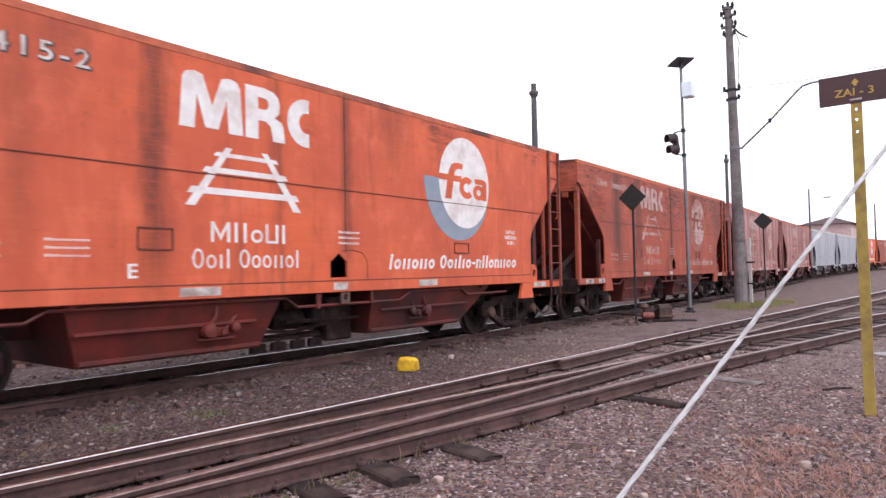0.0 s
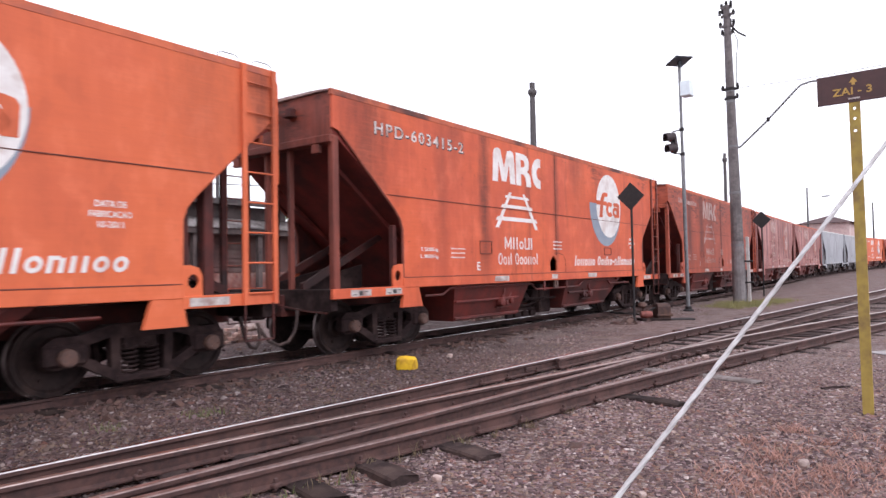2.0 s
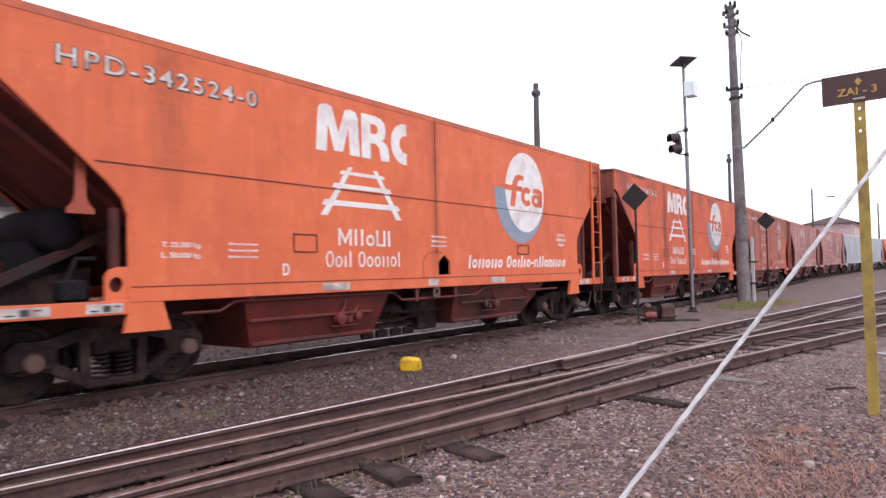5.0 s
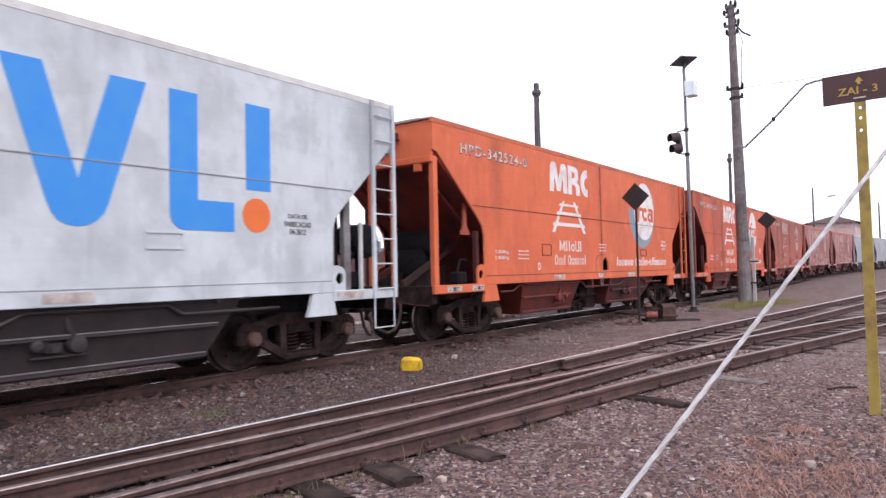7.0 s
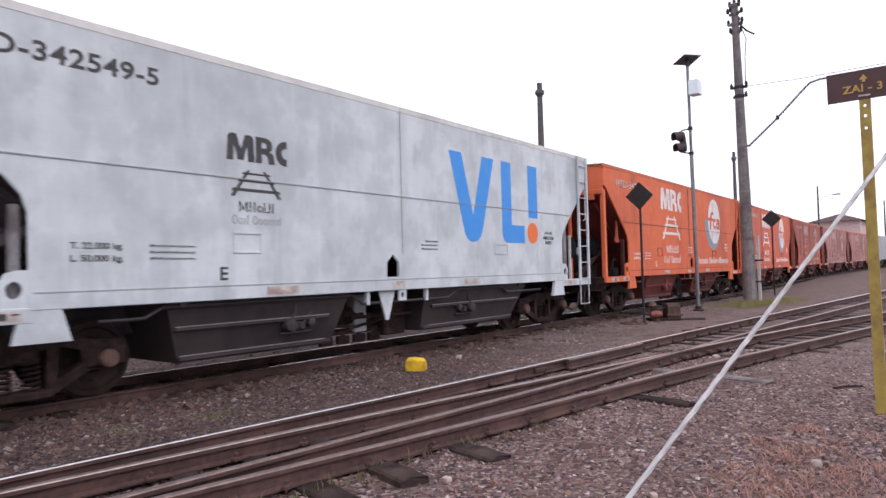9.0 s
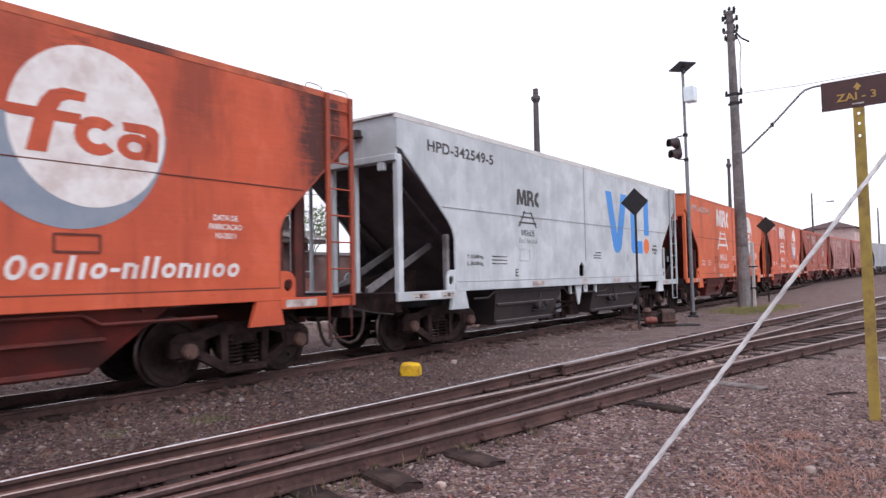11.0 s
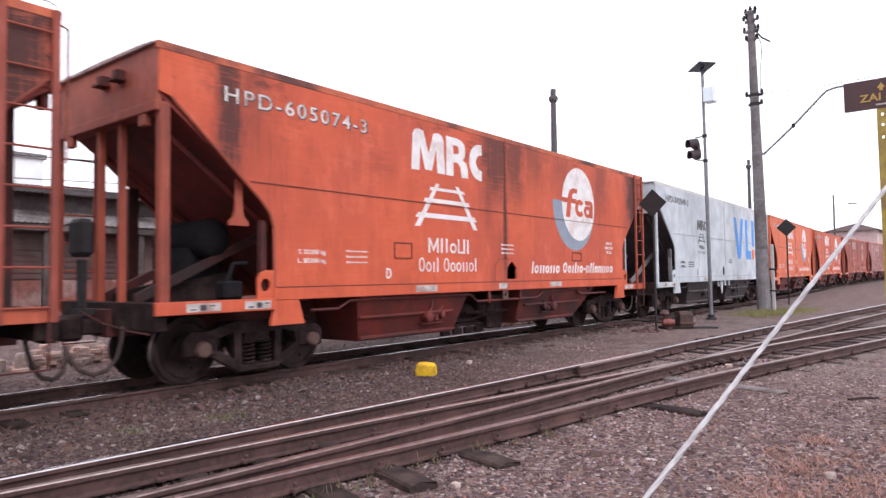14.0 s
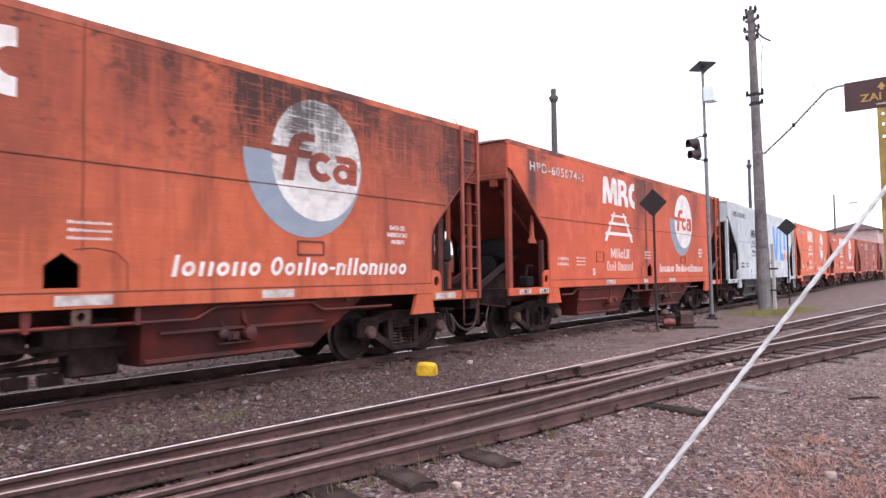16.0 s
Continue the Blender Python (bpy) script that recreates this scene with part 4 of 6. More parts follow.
# ---------------------------------------------------------------- hopper wagon
def end_fittings(w, s, col, inner, near_ladder, frame):
    """One end of the wagon; s is -1 or 1. The ladder stands on the side near_ladder * y, a corner post on the other."""
    X = lambda *v: sorted(s * a for a in v)
    cut = 5.59 if s > 0 else 5.37
    bm = bmesh.new()
    box(bm, *X(6.90, 6.95), -1.26, 1.26, 3.28, 3.955)
    part("end_wall", bm, frame, w)
    boxes("end_beam", frame, w, [(*X(6.80, 6.98), -1.27, 1.27, 3.20, 3.32)], bevel=0.012)
    bm = bmesh.new()
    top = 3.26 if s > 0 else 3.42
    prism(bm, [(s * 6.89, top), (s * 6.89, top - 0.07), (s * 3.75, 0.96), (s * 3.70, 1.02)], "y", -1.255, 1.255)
    part("slope_sheet", bm, SLOPE_GREY if inner is INNER_GREY else SLOPE_RED, w, "dirty slope sheet, toned dark for the shade in the bay")
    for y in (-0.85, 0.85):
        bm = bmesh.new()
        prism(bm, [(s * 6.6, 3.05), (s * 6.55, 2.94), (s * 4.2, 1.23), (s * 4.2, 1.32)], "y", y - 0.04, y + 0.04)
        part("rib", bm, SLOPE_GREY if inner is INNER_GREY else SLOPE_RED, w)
    boxes("platform", CAST, w, [(*X(5.30, 6.93), -1.24, 1.24, 0.98, 1.03)])
    boxes("end_sill", CAST, w, [(*X(6.80, 6.94), -1.22, 1.22, 0.72, 1.04)], bevel=0.01)
    for y in (-1.31, 1.25):
        boxes("step_beam", col, w, [(*X(cut, 6.98), y, y + 0.06, 0.90, 1.05)], bevel=0.006)
    # Posts of the leading end take the darker inner tone for shade.
    for y in (s * 0.28, -s * 0.27):
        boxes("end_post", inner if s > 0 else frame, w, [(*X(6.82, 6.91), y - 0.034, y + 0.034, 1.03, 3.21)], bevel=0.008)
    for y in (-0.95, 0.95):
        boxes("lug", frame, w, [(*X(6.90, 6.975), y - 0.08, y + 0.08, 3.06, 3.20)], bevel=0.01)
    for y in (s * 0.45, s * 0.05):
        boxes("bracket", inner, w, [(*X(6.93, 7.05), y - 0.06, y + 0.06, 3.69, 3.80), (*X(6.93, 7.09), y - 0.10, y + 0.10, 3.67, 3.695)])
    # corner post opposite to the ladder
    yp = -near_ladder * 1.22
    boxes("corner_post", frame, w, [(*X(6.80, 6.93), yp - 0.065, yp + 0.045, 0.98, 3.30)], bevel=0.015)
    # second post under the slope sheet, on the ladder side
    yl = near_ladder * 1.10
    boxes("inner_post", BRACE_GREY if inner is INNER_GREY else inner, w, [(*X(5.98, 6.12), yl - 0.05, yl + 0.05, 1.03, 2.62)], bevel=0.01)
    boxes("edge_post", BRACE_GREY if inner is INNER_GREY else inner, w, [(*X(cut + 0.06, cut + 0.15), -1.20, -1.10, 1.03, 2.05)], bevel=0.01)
    for y in (-0.3, 0.3):
        bm = bmesh.new()
        prism(bm, [(s * 5.35, 1.03), (s * 5.35, 1.42), (s * 6.70, 1.14), (s * 6.70, 1.03)], "y", y - 0.03, y + 0.03)
        part("gusset_plate", bm, CAST, w)
    for y in (-1.0, 1.0):
        bm = bmesh.new()
        yb = y * 0.42
        prism(bm, [(s * 6.78, 1.03), (s * 6.78, 1.13), (s * 4.92, 1.99), (s * 4.92, 1.88), (s * 6.70, 1.03)], "y", yb - 0.03, yb + 0.03)
        part("brace", bm, BRACE_GREY if inner is INNER_GREY else inner, w)
    # lifting eye plates and jacking pads, which sit further out under the grey wagon's first end
    slip = 0.10 if inner is INNER_GREY and s < 0 else 0.0
    for y in (-1.295, 1.255):
        bm = bmesh.new()
        eye_plate = [(cut, 1.05), (cut + 0.27, 1.05), (cut + 0.27, 1.30), (cut + 0.22, 1.38), (cut + 0.12, 1.41), (cut, 1.41)]
        hole = oval(cut + 0.15, 1.22, 0.075, 0.085, 12)
        prism(bm, [(s * a, b) for a, b in eye_plate], "y", y, y + 0.04, holes=([(s * a, b) for a, b in hole],))
        part("eye_plate", bm, col, w)
        bm = bmesh.new()
        prism(bm, [(s * a, b) for a, b in ((cut + slip - 0.37, 1.03), (cut + slip, 1.03), (cut + slip + 0.07, 0.70), (cut + slip - 0.47, 0.70))], "y", y - 0.01, y + 0.05)
        part("jacking_pad", bm, col, w)
    # ladder
    y = near_ladder * 1.33
    ladder = part("ladder", bmesh.new(), frame, w, "steel ladder with thin rungs")
    for a in (6.45, 6.92):
        bm = bmesh.new()
        box(bm, *X(a - 0.035, a + 0.035), y - 0.02, y + 0.03, 0.90, 3.975, bevel=0.006)
        part("ladder_rail", bm, frame, ladder)
    for k in range(8):
        bm = bmesh.new()
        tube(bm, [(s * 6.45, y, 1.05 + k * 0.385), (s * 6.92, y, 1.05 + k * 0.385)], 0.012, 6)
        part("rung", bm, frame, ladder)
    bm = bmesh.new()
    tube(bm, [(s * 6.44, y, 0.92), (s * 6.44, y, 0.45), (s * 6.88, y, 0.45), (s * 6.88, y, 0.92)], 0.015, 6)
    part("stirrup", bm, col if inner is INNER_GREY else inner, w)
    bm = bmesh.new()
    tube(bm, [(s * 6.98, y * 0.9, 3.9), (s * 7.08, y * 0.9, 3.86), (s * 7.08, y * 0.9, 2.5), (s * 6.98, y * 0.9, 2.46)], 0.013, 6)
    part("handrail", bm, col, w)
    for a in (6.28, 6.80) if inner is INNER_RED else ():
        bm = bmesh.new()
        tube(bm, [(s * (a - 0.16), y * 0.93, 3.97), (s * (a - 0.15), y * 0.93, 4.05), (s * (a - 0.09), y * 0.93, 4.08), (s * (a + 0.09), y * 0.93, 4.08), (s * (a + 0.15), y * 0.93, 4.05), (s * (a + 0.16), y * 0.93, 3.97)], 0.007, 6)
        part("grab_hoop", bm, GALV, w)
    # coupler and hose
    bm = bmesh.new()
    box(bm, *X(6.9, 7.28), -0.09, 0.09, 0.66, 0.84, bevel=0.02)
    box(bm, *X(7.24, 7.46), -0.17, 0.12, 0.60, 0.90, bevel=0.04)
    part("coupler", bm, CAST, w)
    bm = bmesh.new()
    tube(bm, [(s * 6.95, -0.50, 0.76), (s * 6.98, -0.52, 0.58), (s * 7.03, -0.52, 0.40), (s * 7.13, -0.50, 0.27), (s * 7.26, -0.45, 0.23), (s * 7.38, -0.38, 0.29), (s * 7.45, -0.30, 0.42), (s * 7.47, -0.22, 0.56)], 0.027, 8)
    part("brake_hose", bm, HOSE, w, smooth=True)
    bm = bmesh.new()
    tube(bm, [(s * 7.0, -1.2, 0.70), (s * 7.02, -0.8, 0.72), (s * 7.1, -0.3, 0.80), (s * 7.3, -0.2, 0.95)], 0.014, 6)
    part("uncoupling_lever", bm, inner, w)


def hopper_wagon(style, label, hole_first=False, sill_strips=((-2.62, -2.08), (1.75, 2.25), (-0.2, 0.08)), hole_shift=0.0, group="wagons of the train"):
    grey = "grey" in style
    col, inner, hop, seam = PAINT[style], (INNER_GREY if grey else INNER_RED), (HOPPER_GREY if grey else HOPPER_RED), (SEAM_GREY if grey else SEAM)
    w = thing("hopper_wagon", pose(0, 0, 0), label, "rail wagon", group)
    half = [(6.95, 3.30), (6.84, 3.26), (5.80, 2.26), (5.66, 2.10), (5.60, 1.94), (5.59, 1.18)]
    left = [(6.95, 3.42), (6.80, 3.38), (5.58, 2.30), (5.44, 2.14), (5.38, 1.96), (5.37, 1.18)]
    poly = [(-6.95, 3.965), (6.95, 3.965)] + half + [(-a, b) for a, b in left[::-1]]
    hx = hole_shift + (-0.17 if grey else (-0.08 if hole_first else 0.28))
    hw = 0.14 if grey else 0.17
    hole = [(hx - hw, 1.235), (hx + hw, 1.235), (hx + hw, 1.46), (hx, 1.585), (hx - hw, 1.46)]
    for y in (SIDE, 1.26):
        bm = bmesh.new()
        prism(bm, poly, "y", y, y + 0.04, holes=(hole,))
        # The far panel takes the darker inner tone in place of shade.
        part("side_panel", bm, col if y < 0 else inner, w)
        for sg, lip in ((1, half[1:]), (-1, left[1:])):
            bm = bmesh.new()
            tube(bm, [(a * sg, y + 0.02, b) for a, b in lip], 0.024, 6)
            part("edge_angle", bm, FRAME.get(style, col), w)
        boxes("side_sill", col, w, [(-5.40, 5.62, y - 0.012, y + 0.052, 1.02, 1.185)], bevel=0.008)
        boxes("top_rail", RAIL_GREY if grey else (RAIL_SOOTY if style in ("worn", "old", "sooty") else RAIL_ORANGE), w, [(-6.98, 6.98, y - 0.005, y + 0.045, 3.895, 3.988)], bevel=0.004)
    zs, xs = 2.52, 5.95
    boxes("panel_seam", seam, w, [(-xs + 0.2, xs + 0.05, SIDE - 0.010, SIDE + 0.002, zs - 0.005, zs + 0.007)])
    boxes("panel_seam", seam, w, [(0.057, 0.068, SIDE - 0.008, SIDE + 0.002, 1.6, 3.95)])
    boxes("panel_seam", seam, w, [(-5.36, 5.58, SIDE - 0.014, SIDE + 0.002, 1.183, 1.196)])
    bm = bmesh.new()
    prism(bm, [(-1.255, 3.962), (-1.255, 3.98), (-0.9, 4.0), (0, 4.01), (0.9, 4.0), (1.255, 3.98), (1.255, 3.962)], "x", -7.0, 7.0)
    part("roof", bm, RAIL_GREY if grey else ROOF_DUST, w)
    bm = bmesh.new()
    box(bm, -7.0, 7.0, -0.20, 0.20, 0.62, 0.96, bevel=0.01)
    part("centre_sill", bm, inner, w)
    low, deep = (3.7, 0.29) if grey else (3.28, 0.33)
    # closing floor between the slope sheets and the two hoppers
    for s in (-1, 1):
        bm = bmesh.new()
        if not grey:
            low = 3.28 if s > 0 else 3.62
        wide = 4.1 if s > 0 else (3.95 if grey else 3.85)
        near_top, near_low = (0.72, 0.82) if s > 0 else (1.05, 1.28)
        t = [(s * near_top, -1.22, 1.03), (s * wide, -1.22, 1.03), (s * wide, 1.22, 1.03), (s * near_top, 1.22, 1.03)]
        b = [(s * near_low, -1.0, deep), (s * low, -1.0, deep), (s * low, 1.0, deep), (s * near_low, 1.0, deep)]
        tv, bv = [bm.verts.new(p) for p in t], [bm.verts.new(p) for p in b]
        bm.faces.new(tv)
        bm.faces.new(bv)
        for k in range(4):
            bm.faces.new((tv[k], tv[(k + 1) % 4], bv[(k + 1) % 4], bv[k]))
        bmesh.ops.recalc_face_normals(bm, faces=bm.faces)
        h = part("hopper_chute", bm, hop, w, "grimy discharge hopper chute, toned darker for shade under the wagon")
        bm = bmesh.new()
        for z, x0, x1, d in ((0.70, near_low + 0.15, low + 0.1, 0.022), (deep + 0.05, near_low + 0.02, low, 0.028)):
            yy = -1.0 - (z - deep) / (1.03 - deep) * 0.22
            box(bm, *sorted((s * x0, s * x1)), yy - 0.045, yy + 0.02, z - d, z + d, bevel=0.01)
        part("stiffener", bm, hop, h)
        if grey:
            # Pale strips put a highlight on the ribs' rubbed top edges.
            bm = bmesh.new()
            for z, x1 in ((0.722, low + 0.1), (deep + 0.078, low)):
                yy = -1.0 - (z - deep) / (1.03 - deep) * 0.22
                box(bm, *sorted((s * (near_low + 0.15), s * x1)), yy - 0.047, yy - 0.02, z, z + 0.012)
            tagged(part("worn_edge_highlight", bm, WORN_EDGE, h, "bright rubbed edge with a painted highlight"), kind="stuff")
        bm = bmesh.new()
        box(bm, *sorted((s * 1.84, s * 2.02)), -1.15, -1.02, 0.54, 0.66, bevel=0.02)
        tube(bm, [(s * 1.93, -1.18, 0.60), (s * 1.93, -0.9, 0.60)], 0.045, 8)
        tube(bm, [(s * 1.6, -1.13, 0.92), (s * 1.9, -1.13, 0.62), (s * 2.1, -1.1, 0.5)], 0.022, 6)
        tube(bm, [(s * 2.02, -1.16, 0.98), (s * 2.06, -1.17, 0.78), (s * 2.16, -1.16, 0.66)], 0.026, 6)
        lathe(bm, [(0.03, -1.22), (0.085, -1.21), (0.10, -1.16), (0.10, -1.05)], "y", (s * 2.14, 0, 0.63), 14)
        lathe(bm, [(0.03, -1.20), (0.06, -1.19), (0.065, -1.05)], "y", (s * 1.76, 0, 0.64), 12)
        box(bm, *sorted((s * 1.72, s * 2.26)), -1.13, -1.05, 0.50, 0.53, bevel=0.006)
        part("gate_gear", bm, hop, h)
    # gear in the middle
    bm = bmesh.new()
    if not grey:
        box(bm, -0.10, 0.22, -0.75, -0.35, 0.50, 0.80, bevel=0.03)
    # slotted rigging bar with hanging shoes, an air vessel, and the housing beside the chute
    box(bm, -1.22, 0.10, -0.70, -0.60, 0.345, 0.395, bevel=0.006)
    for x in (-1.16, -0.80, -0.44, -0.10):
        box(bm, x, x + 0.25, -0.69, -0.61, 0.20, 0.325, bevel=0.012)
        box(bm, x + 0.10, x + 0.15, -0.67, -0.63, 0.32, 0.36)
    lathe(bm, [(0.03, -0.82), (0.11, -0.80), (0.14, -0.74), (0.14, -0.30), (0.11, -0.24), (0.03, -0.22)], "x", (0, -0.62, 0.63), 14)
    box(bm, 0.16, 0.68, -0.80, -0.45, 0.26, 0.92, bevel=0.03)
    tube(bm, [(-1.2, -0.75, 0.52), (-0.5, -0.78, 0.46), (0.2, -0.75, 0.55)], 0.028, 6)
    tube(bm, [(-0.75, -0.9, 0.62), (0.7, -0.9, 0.60)], 0.03, 6)
    tube(bm, [(-0.9, -0.6, 0.40), (0.9, -0.6, 0.40)], 0.035, 6)
    tube(bm, [(-0.55, -0.6, 0.40), (-0.55, -0.6, 0.9)], 0.03, 6)
    part("brake_gear", bm, CAST, w)
    bm = bmesh.new()
    if grey:
        prism(bm, [(-0.46, 1.02), (-0.08, 1.02), (-0.24, 0.56), (-0.30, 0.56)], "y", -1.25, -1.22)
    else:
        prism(bm, [(-0.48, 1.02), (-0.38, 1.02), (-0.40, 0.80), (-0.46, 0.80)], "y", -1.25, -1.22)
    part("hanger_plate", bm, col if grey else hop, w)
    if grey:
        boxes("valve_column", PAINT["dull grey"], w, [(-0.50, -0.22, -0.75, -0.55, 0.36, 0.95)], bevel=0.02)
    bm = bmesh.new()
    prism(bm, [(-0.03, 1.03), (0.15, 1.03), (0.15, 0.85), (-0.03, 0.85)], "y", -1.29, -1.26, holes=(oval(0.06, 0.94, 0.04, 0.05, 10),))
    part("label_holder", bm, col if grey else RUST_CAP, w)
    bm = bmesh.new()
    tube(bm, [(-4.7, -1.20, 0.86), (-4.2, -1.20, 0.86), (-4.0, -1.22, 0.97), (-2.9, -1.22, 0.97), (-2.7, -1.22, 0.97), (-1.0, -1.22, 0.97), (-0.8, -1.22, 0.84), (1.35, -1.22, 0.84), (1.62, -1.22, 0.97), (3.1, -1.22, 0.97), (3.3, -1.22, 0.86), (4.7, -1.20, 0.86)], 0.022, 8)
    part("brake_pipe", bm, hop, w)
    for x in (-0.70, 0.72) if grey else (0.66,):
        boxes("pipe_hanger", col if grey else hop, w, [(x - 0.03, x + 0.03, -1.26, -1.20, 0.82, 1.03)])
    for s in (-1, 1):
        end_fittings(w, s, col, inner, -s, FRAME.get(style, col))
        bogie(w, s * 5.34)
    # reflectors on the sill
    for x0, x1 in sill_strips:
        boxes("reflector", REFLECT, w, [(x0, x1, SIDE - 0.019, SIDE - 0.0125, 1.055, 1.16)])
    for x0, x1 in ((-6.62, -6.18), (-5.84, -5.46), (5.68, 6.22)):
        strip = boxes("reflector", REFLECT, w, [(x0, x1, -1.316, -1.309, 0.925, 1.025)])
        if x0 < 0:
            boxes("worn_patch", BLACK, strip, [(x0 + 0.17, x0 + 0.25, -1.319, -1.3165, 0.94, 1.005), (x0 + 0.04, x0 + 0.13, -1.319, -1.3165, 0.945, 0.96), (x0 + 0.29, x0 + 0.36, -1.319, -1.3165, 0.985, 1.0)])
    # card frame on the side
    bm = bmesh.new()
    x0, x1, z0, z1 = (-3.11, -2.70, 1.60, 1.84)
    for a, b, c, d in ((x0, x1, z1 - 0.008, z1 + 0.008), (x0, x1, z0 - 0.008, z0 + 0.008), (x0 - 0.008, x0 + 0.008, z0, z1), (x1 - 0.008, x1 + 0.008, z0, z1)):
        box(bm, a, b, SIDE - 0.012, SIDE + 0.001, c, d)
    part("card_frame", bm, seam if not grey else col, w)
    bm = bmesh.new()
    x0, x1, z0, z1 = (2.8, 3.25, 1.62, 1.80)
    for a, b, c, d in ((x0, x1, z0 - 0.012, z0 + 0.012), (x0, x1, z1 - 0.010, z1 + 0.010), (x0 - 0.012, x0 + 0.012, z0, z1), (x1 - 0.012, x1 + 0.012, z0, z1)):
        box(bm, a, b, SIDE - 0.012, SIDE + 0.001, c, d)
    part("card_frame", bm, seam if not grey else col, w)
    if not grey:
        bm = bmesh.new()
        m = 0.20 if hole_first else 0.0
        q = -1 if hole_first else 1
        tube(bm, [(m + q * a, SIDE, b) for a, b in ((-0.32, 1.20), (-0.32, 1.48), (-0.2, 1.60), (0.02, 1.64), (0.22, 1.62))], 0.007, 5)
        part("door_seam", bm, seam, w)
    return w


def orange_marks(w, number, side_letter, oval_mat=WHITE, number_mat=WHITE, bars_mat=ORANGE, m=WHITE):
    if number:
        spaced = number
        o = letters(w, spaced, -5.94, -3.48, 3.443, 3.667, BLACK, "dark edge of the wagon number", 0.046, 1.25)
        o.location.x += 0.008
        o.location.z -= 0.004
        o.location.y += 0.003
        letters(w, spaced, -5.92, -3.50, 3.46, 3.655, number_mat, "flaking white wagon number", 0.006, 1.25)
    else:
        bars(w, [(-5.6, -4.9, 3), (-4.7, -3.3, 7)], 3.46, 3.64, m, 3, "faded wagon number")
    company_block(w, -2.49, -0.51, 3.05, 3.74, m, "white company mark of bars and rounded blocks")
    track_mark(w, -2.42, -0.67, 2.13, 2.87, m)
    word_shapes(w, "mlloNl", -2.08, -0.93, 1.70, 1.95, m, "white plain shapes of a company's name", 0.17)
    word_shapes(w, "Ooil Oooiiol", -2.33, -0.71, 1.38, 1.62, m, "thin white plain shapes of a company's name", 0.13)
    round_mark(w, oval_mat, bars_mat, FADED_BLUE if m is WORN_WHITE else BLUEGREY)
    word_shapes(w, "loiioiio Ooilio-nlloniioo", 1.20, 5.14, 1.34, 1.585, m, "white slanted plain shapes of a company's name", 0.215, 0.2)
    letters(w, "DATA DE", 4.80, 5.14, 2.03, 2.10, m, "small white date lettering")
    letters(w, "FABRICACAO", 4.74, 5.20, 1.92, 1.99, m, "small white date lettering")
    letters(w, "10-2011", 4.83, 5.11, 1.81, 1.88, m, "small white date lettering")
    for z in (1.88, 1.80, 1.72):
        bars(w, [(0.12, 0.56, 7)], z, z + 0.035, m, int(z * 50), "small white bars")
    for z in (1.67, 1.59, 1.51):
        bars(w, [(-3.93, -3.49, 9)], z, z + 0.03, m, int(z * 60), "small white bars")
    letters(w, "T. 22.000 kg.", -4.81, -4.31, 1.61, 1.69, m, "small white weight lettering")
    letters(w, "L. 50.000 kg.", -4.81, -4.31, 1.49, 1.57, m, "small white weight lettering")
    letters(w, side_letter, -3.10, -2.99, 1.28, 1.44, m, "white letter")


def grey_marks(w):
    letters(w, "HPD-342549-5", -5.95, -3.86, 3.46, 3.66, BLACK, "black wagon number", 0.02, 1.06)
    company_block(w, -2.99, -2.06, 2.75, 3.09, BLACK, "black company mark of bars and rounded blocks")
    track_mark(w, -2.94, -2.16, 2.30, 2.64, BLACK)
    word_shapes(w, "mlloNl", -2.82, -2.28, 2.11, 2.24, BLACK, "black plain shapes of a company's name", 0.14)
    word_shapes(w, "Ooil Oooiiol", -2.92, -2.17, 1.95, 2.07, SEAM_GREY, "thin grey plain shapes of a company's name", 0.12)
    bm = bmesh.new()
    for poly in ([(1.57, 3.46), (1.95, 3.46), (2.29, 2.32), (2.62, 3.46), (3.02, 3.46), (2.60, 2.08), (2.55, 1.97), (2.47, 1.89), (2.38, 1.845), (2.28, 1.83), (2.18, 1.845), (2.09, 1.89), (2.03, 1.97), (1.985, 2.08)],
                 [(3.28, 3.46), (3.64, 3.46), (3.64, 2.20), (4.14, 2.20), (4.14, 1.84), (3.46, 1.84), (3.38, 1.86), (3.32, 1.91), (3.285, 1.98), (3.28, 2.06)],
                 [(4.32, 3.48), (4.70, 3.48), (4.70, 2.38), (4.32, 2.38)]):
        bm = bmesh.new()
        flat(bm, [(a + (0.0 if poly[0][0] < 2 else 0.01), b) for a, b in poly])
        part("blue_shape", bm, BLUE, w, "bright blue painted shape of a company mark")
    bm = bmesh.new()
    flat(bm, oval(4.485, 2.06, 0.215, 0.22, 28))
    part("orange_dot", bm, ORANGE, w, "orange painted dot")
    letters(w, "T. 22.000 kg.", -4.82, -4.28, 1.60, 1.69, BLACK, "small black weight lettering")
    letters(w, "L. 50.000 kg.", -4.82, -4.28, 1.47, 1.56, BLACK, "small black weight lettering")
    letters(w, "E", -3.10, -2.99, 1.26, 1.42, BLACK, "black letter")
    for z in (1.65, 1.58, 1.51):
        bars(w, [(-3.98, -3.42, 9)], z, z + 0.03, BLACK, int(z * 60), "small dark bars")
    for z in (1.80, 1.735, 1.67):
        bars(w, [(0.86 if z > 1.75 else 0.75, 1.2, 8)], z, z + 0.03, BLACK, int(z * 60), "small dark bars")
    letters(w, "DATA DE", 5.00, 5.33, 2.05, 2.11, BLACK, "small black date lettering")
    letters(w, "FABRICACAO", 4.94, 5.40, 1.935, 2.01, BLACK, "small black date lettering")
    letters(w, "04-2012", 5.02, 5.30, 1.83, 1.91, BLACK, "small black date lettering")


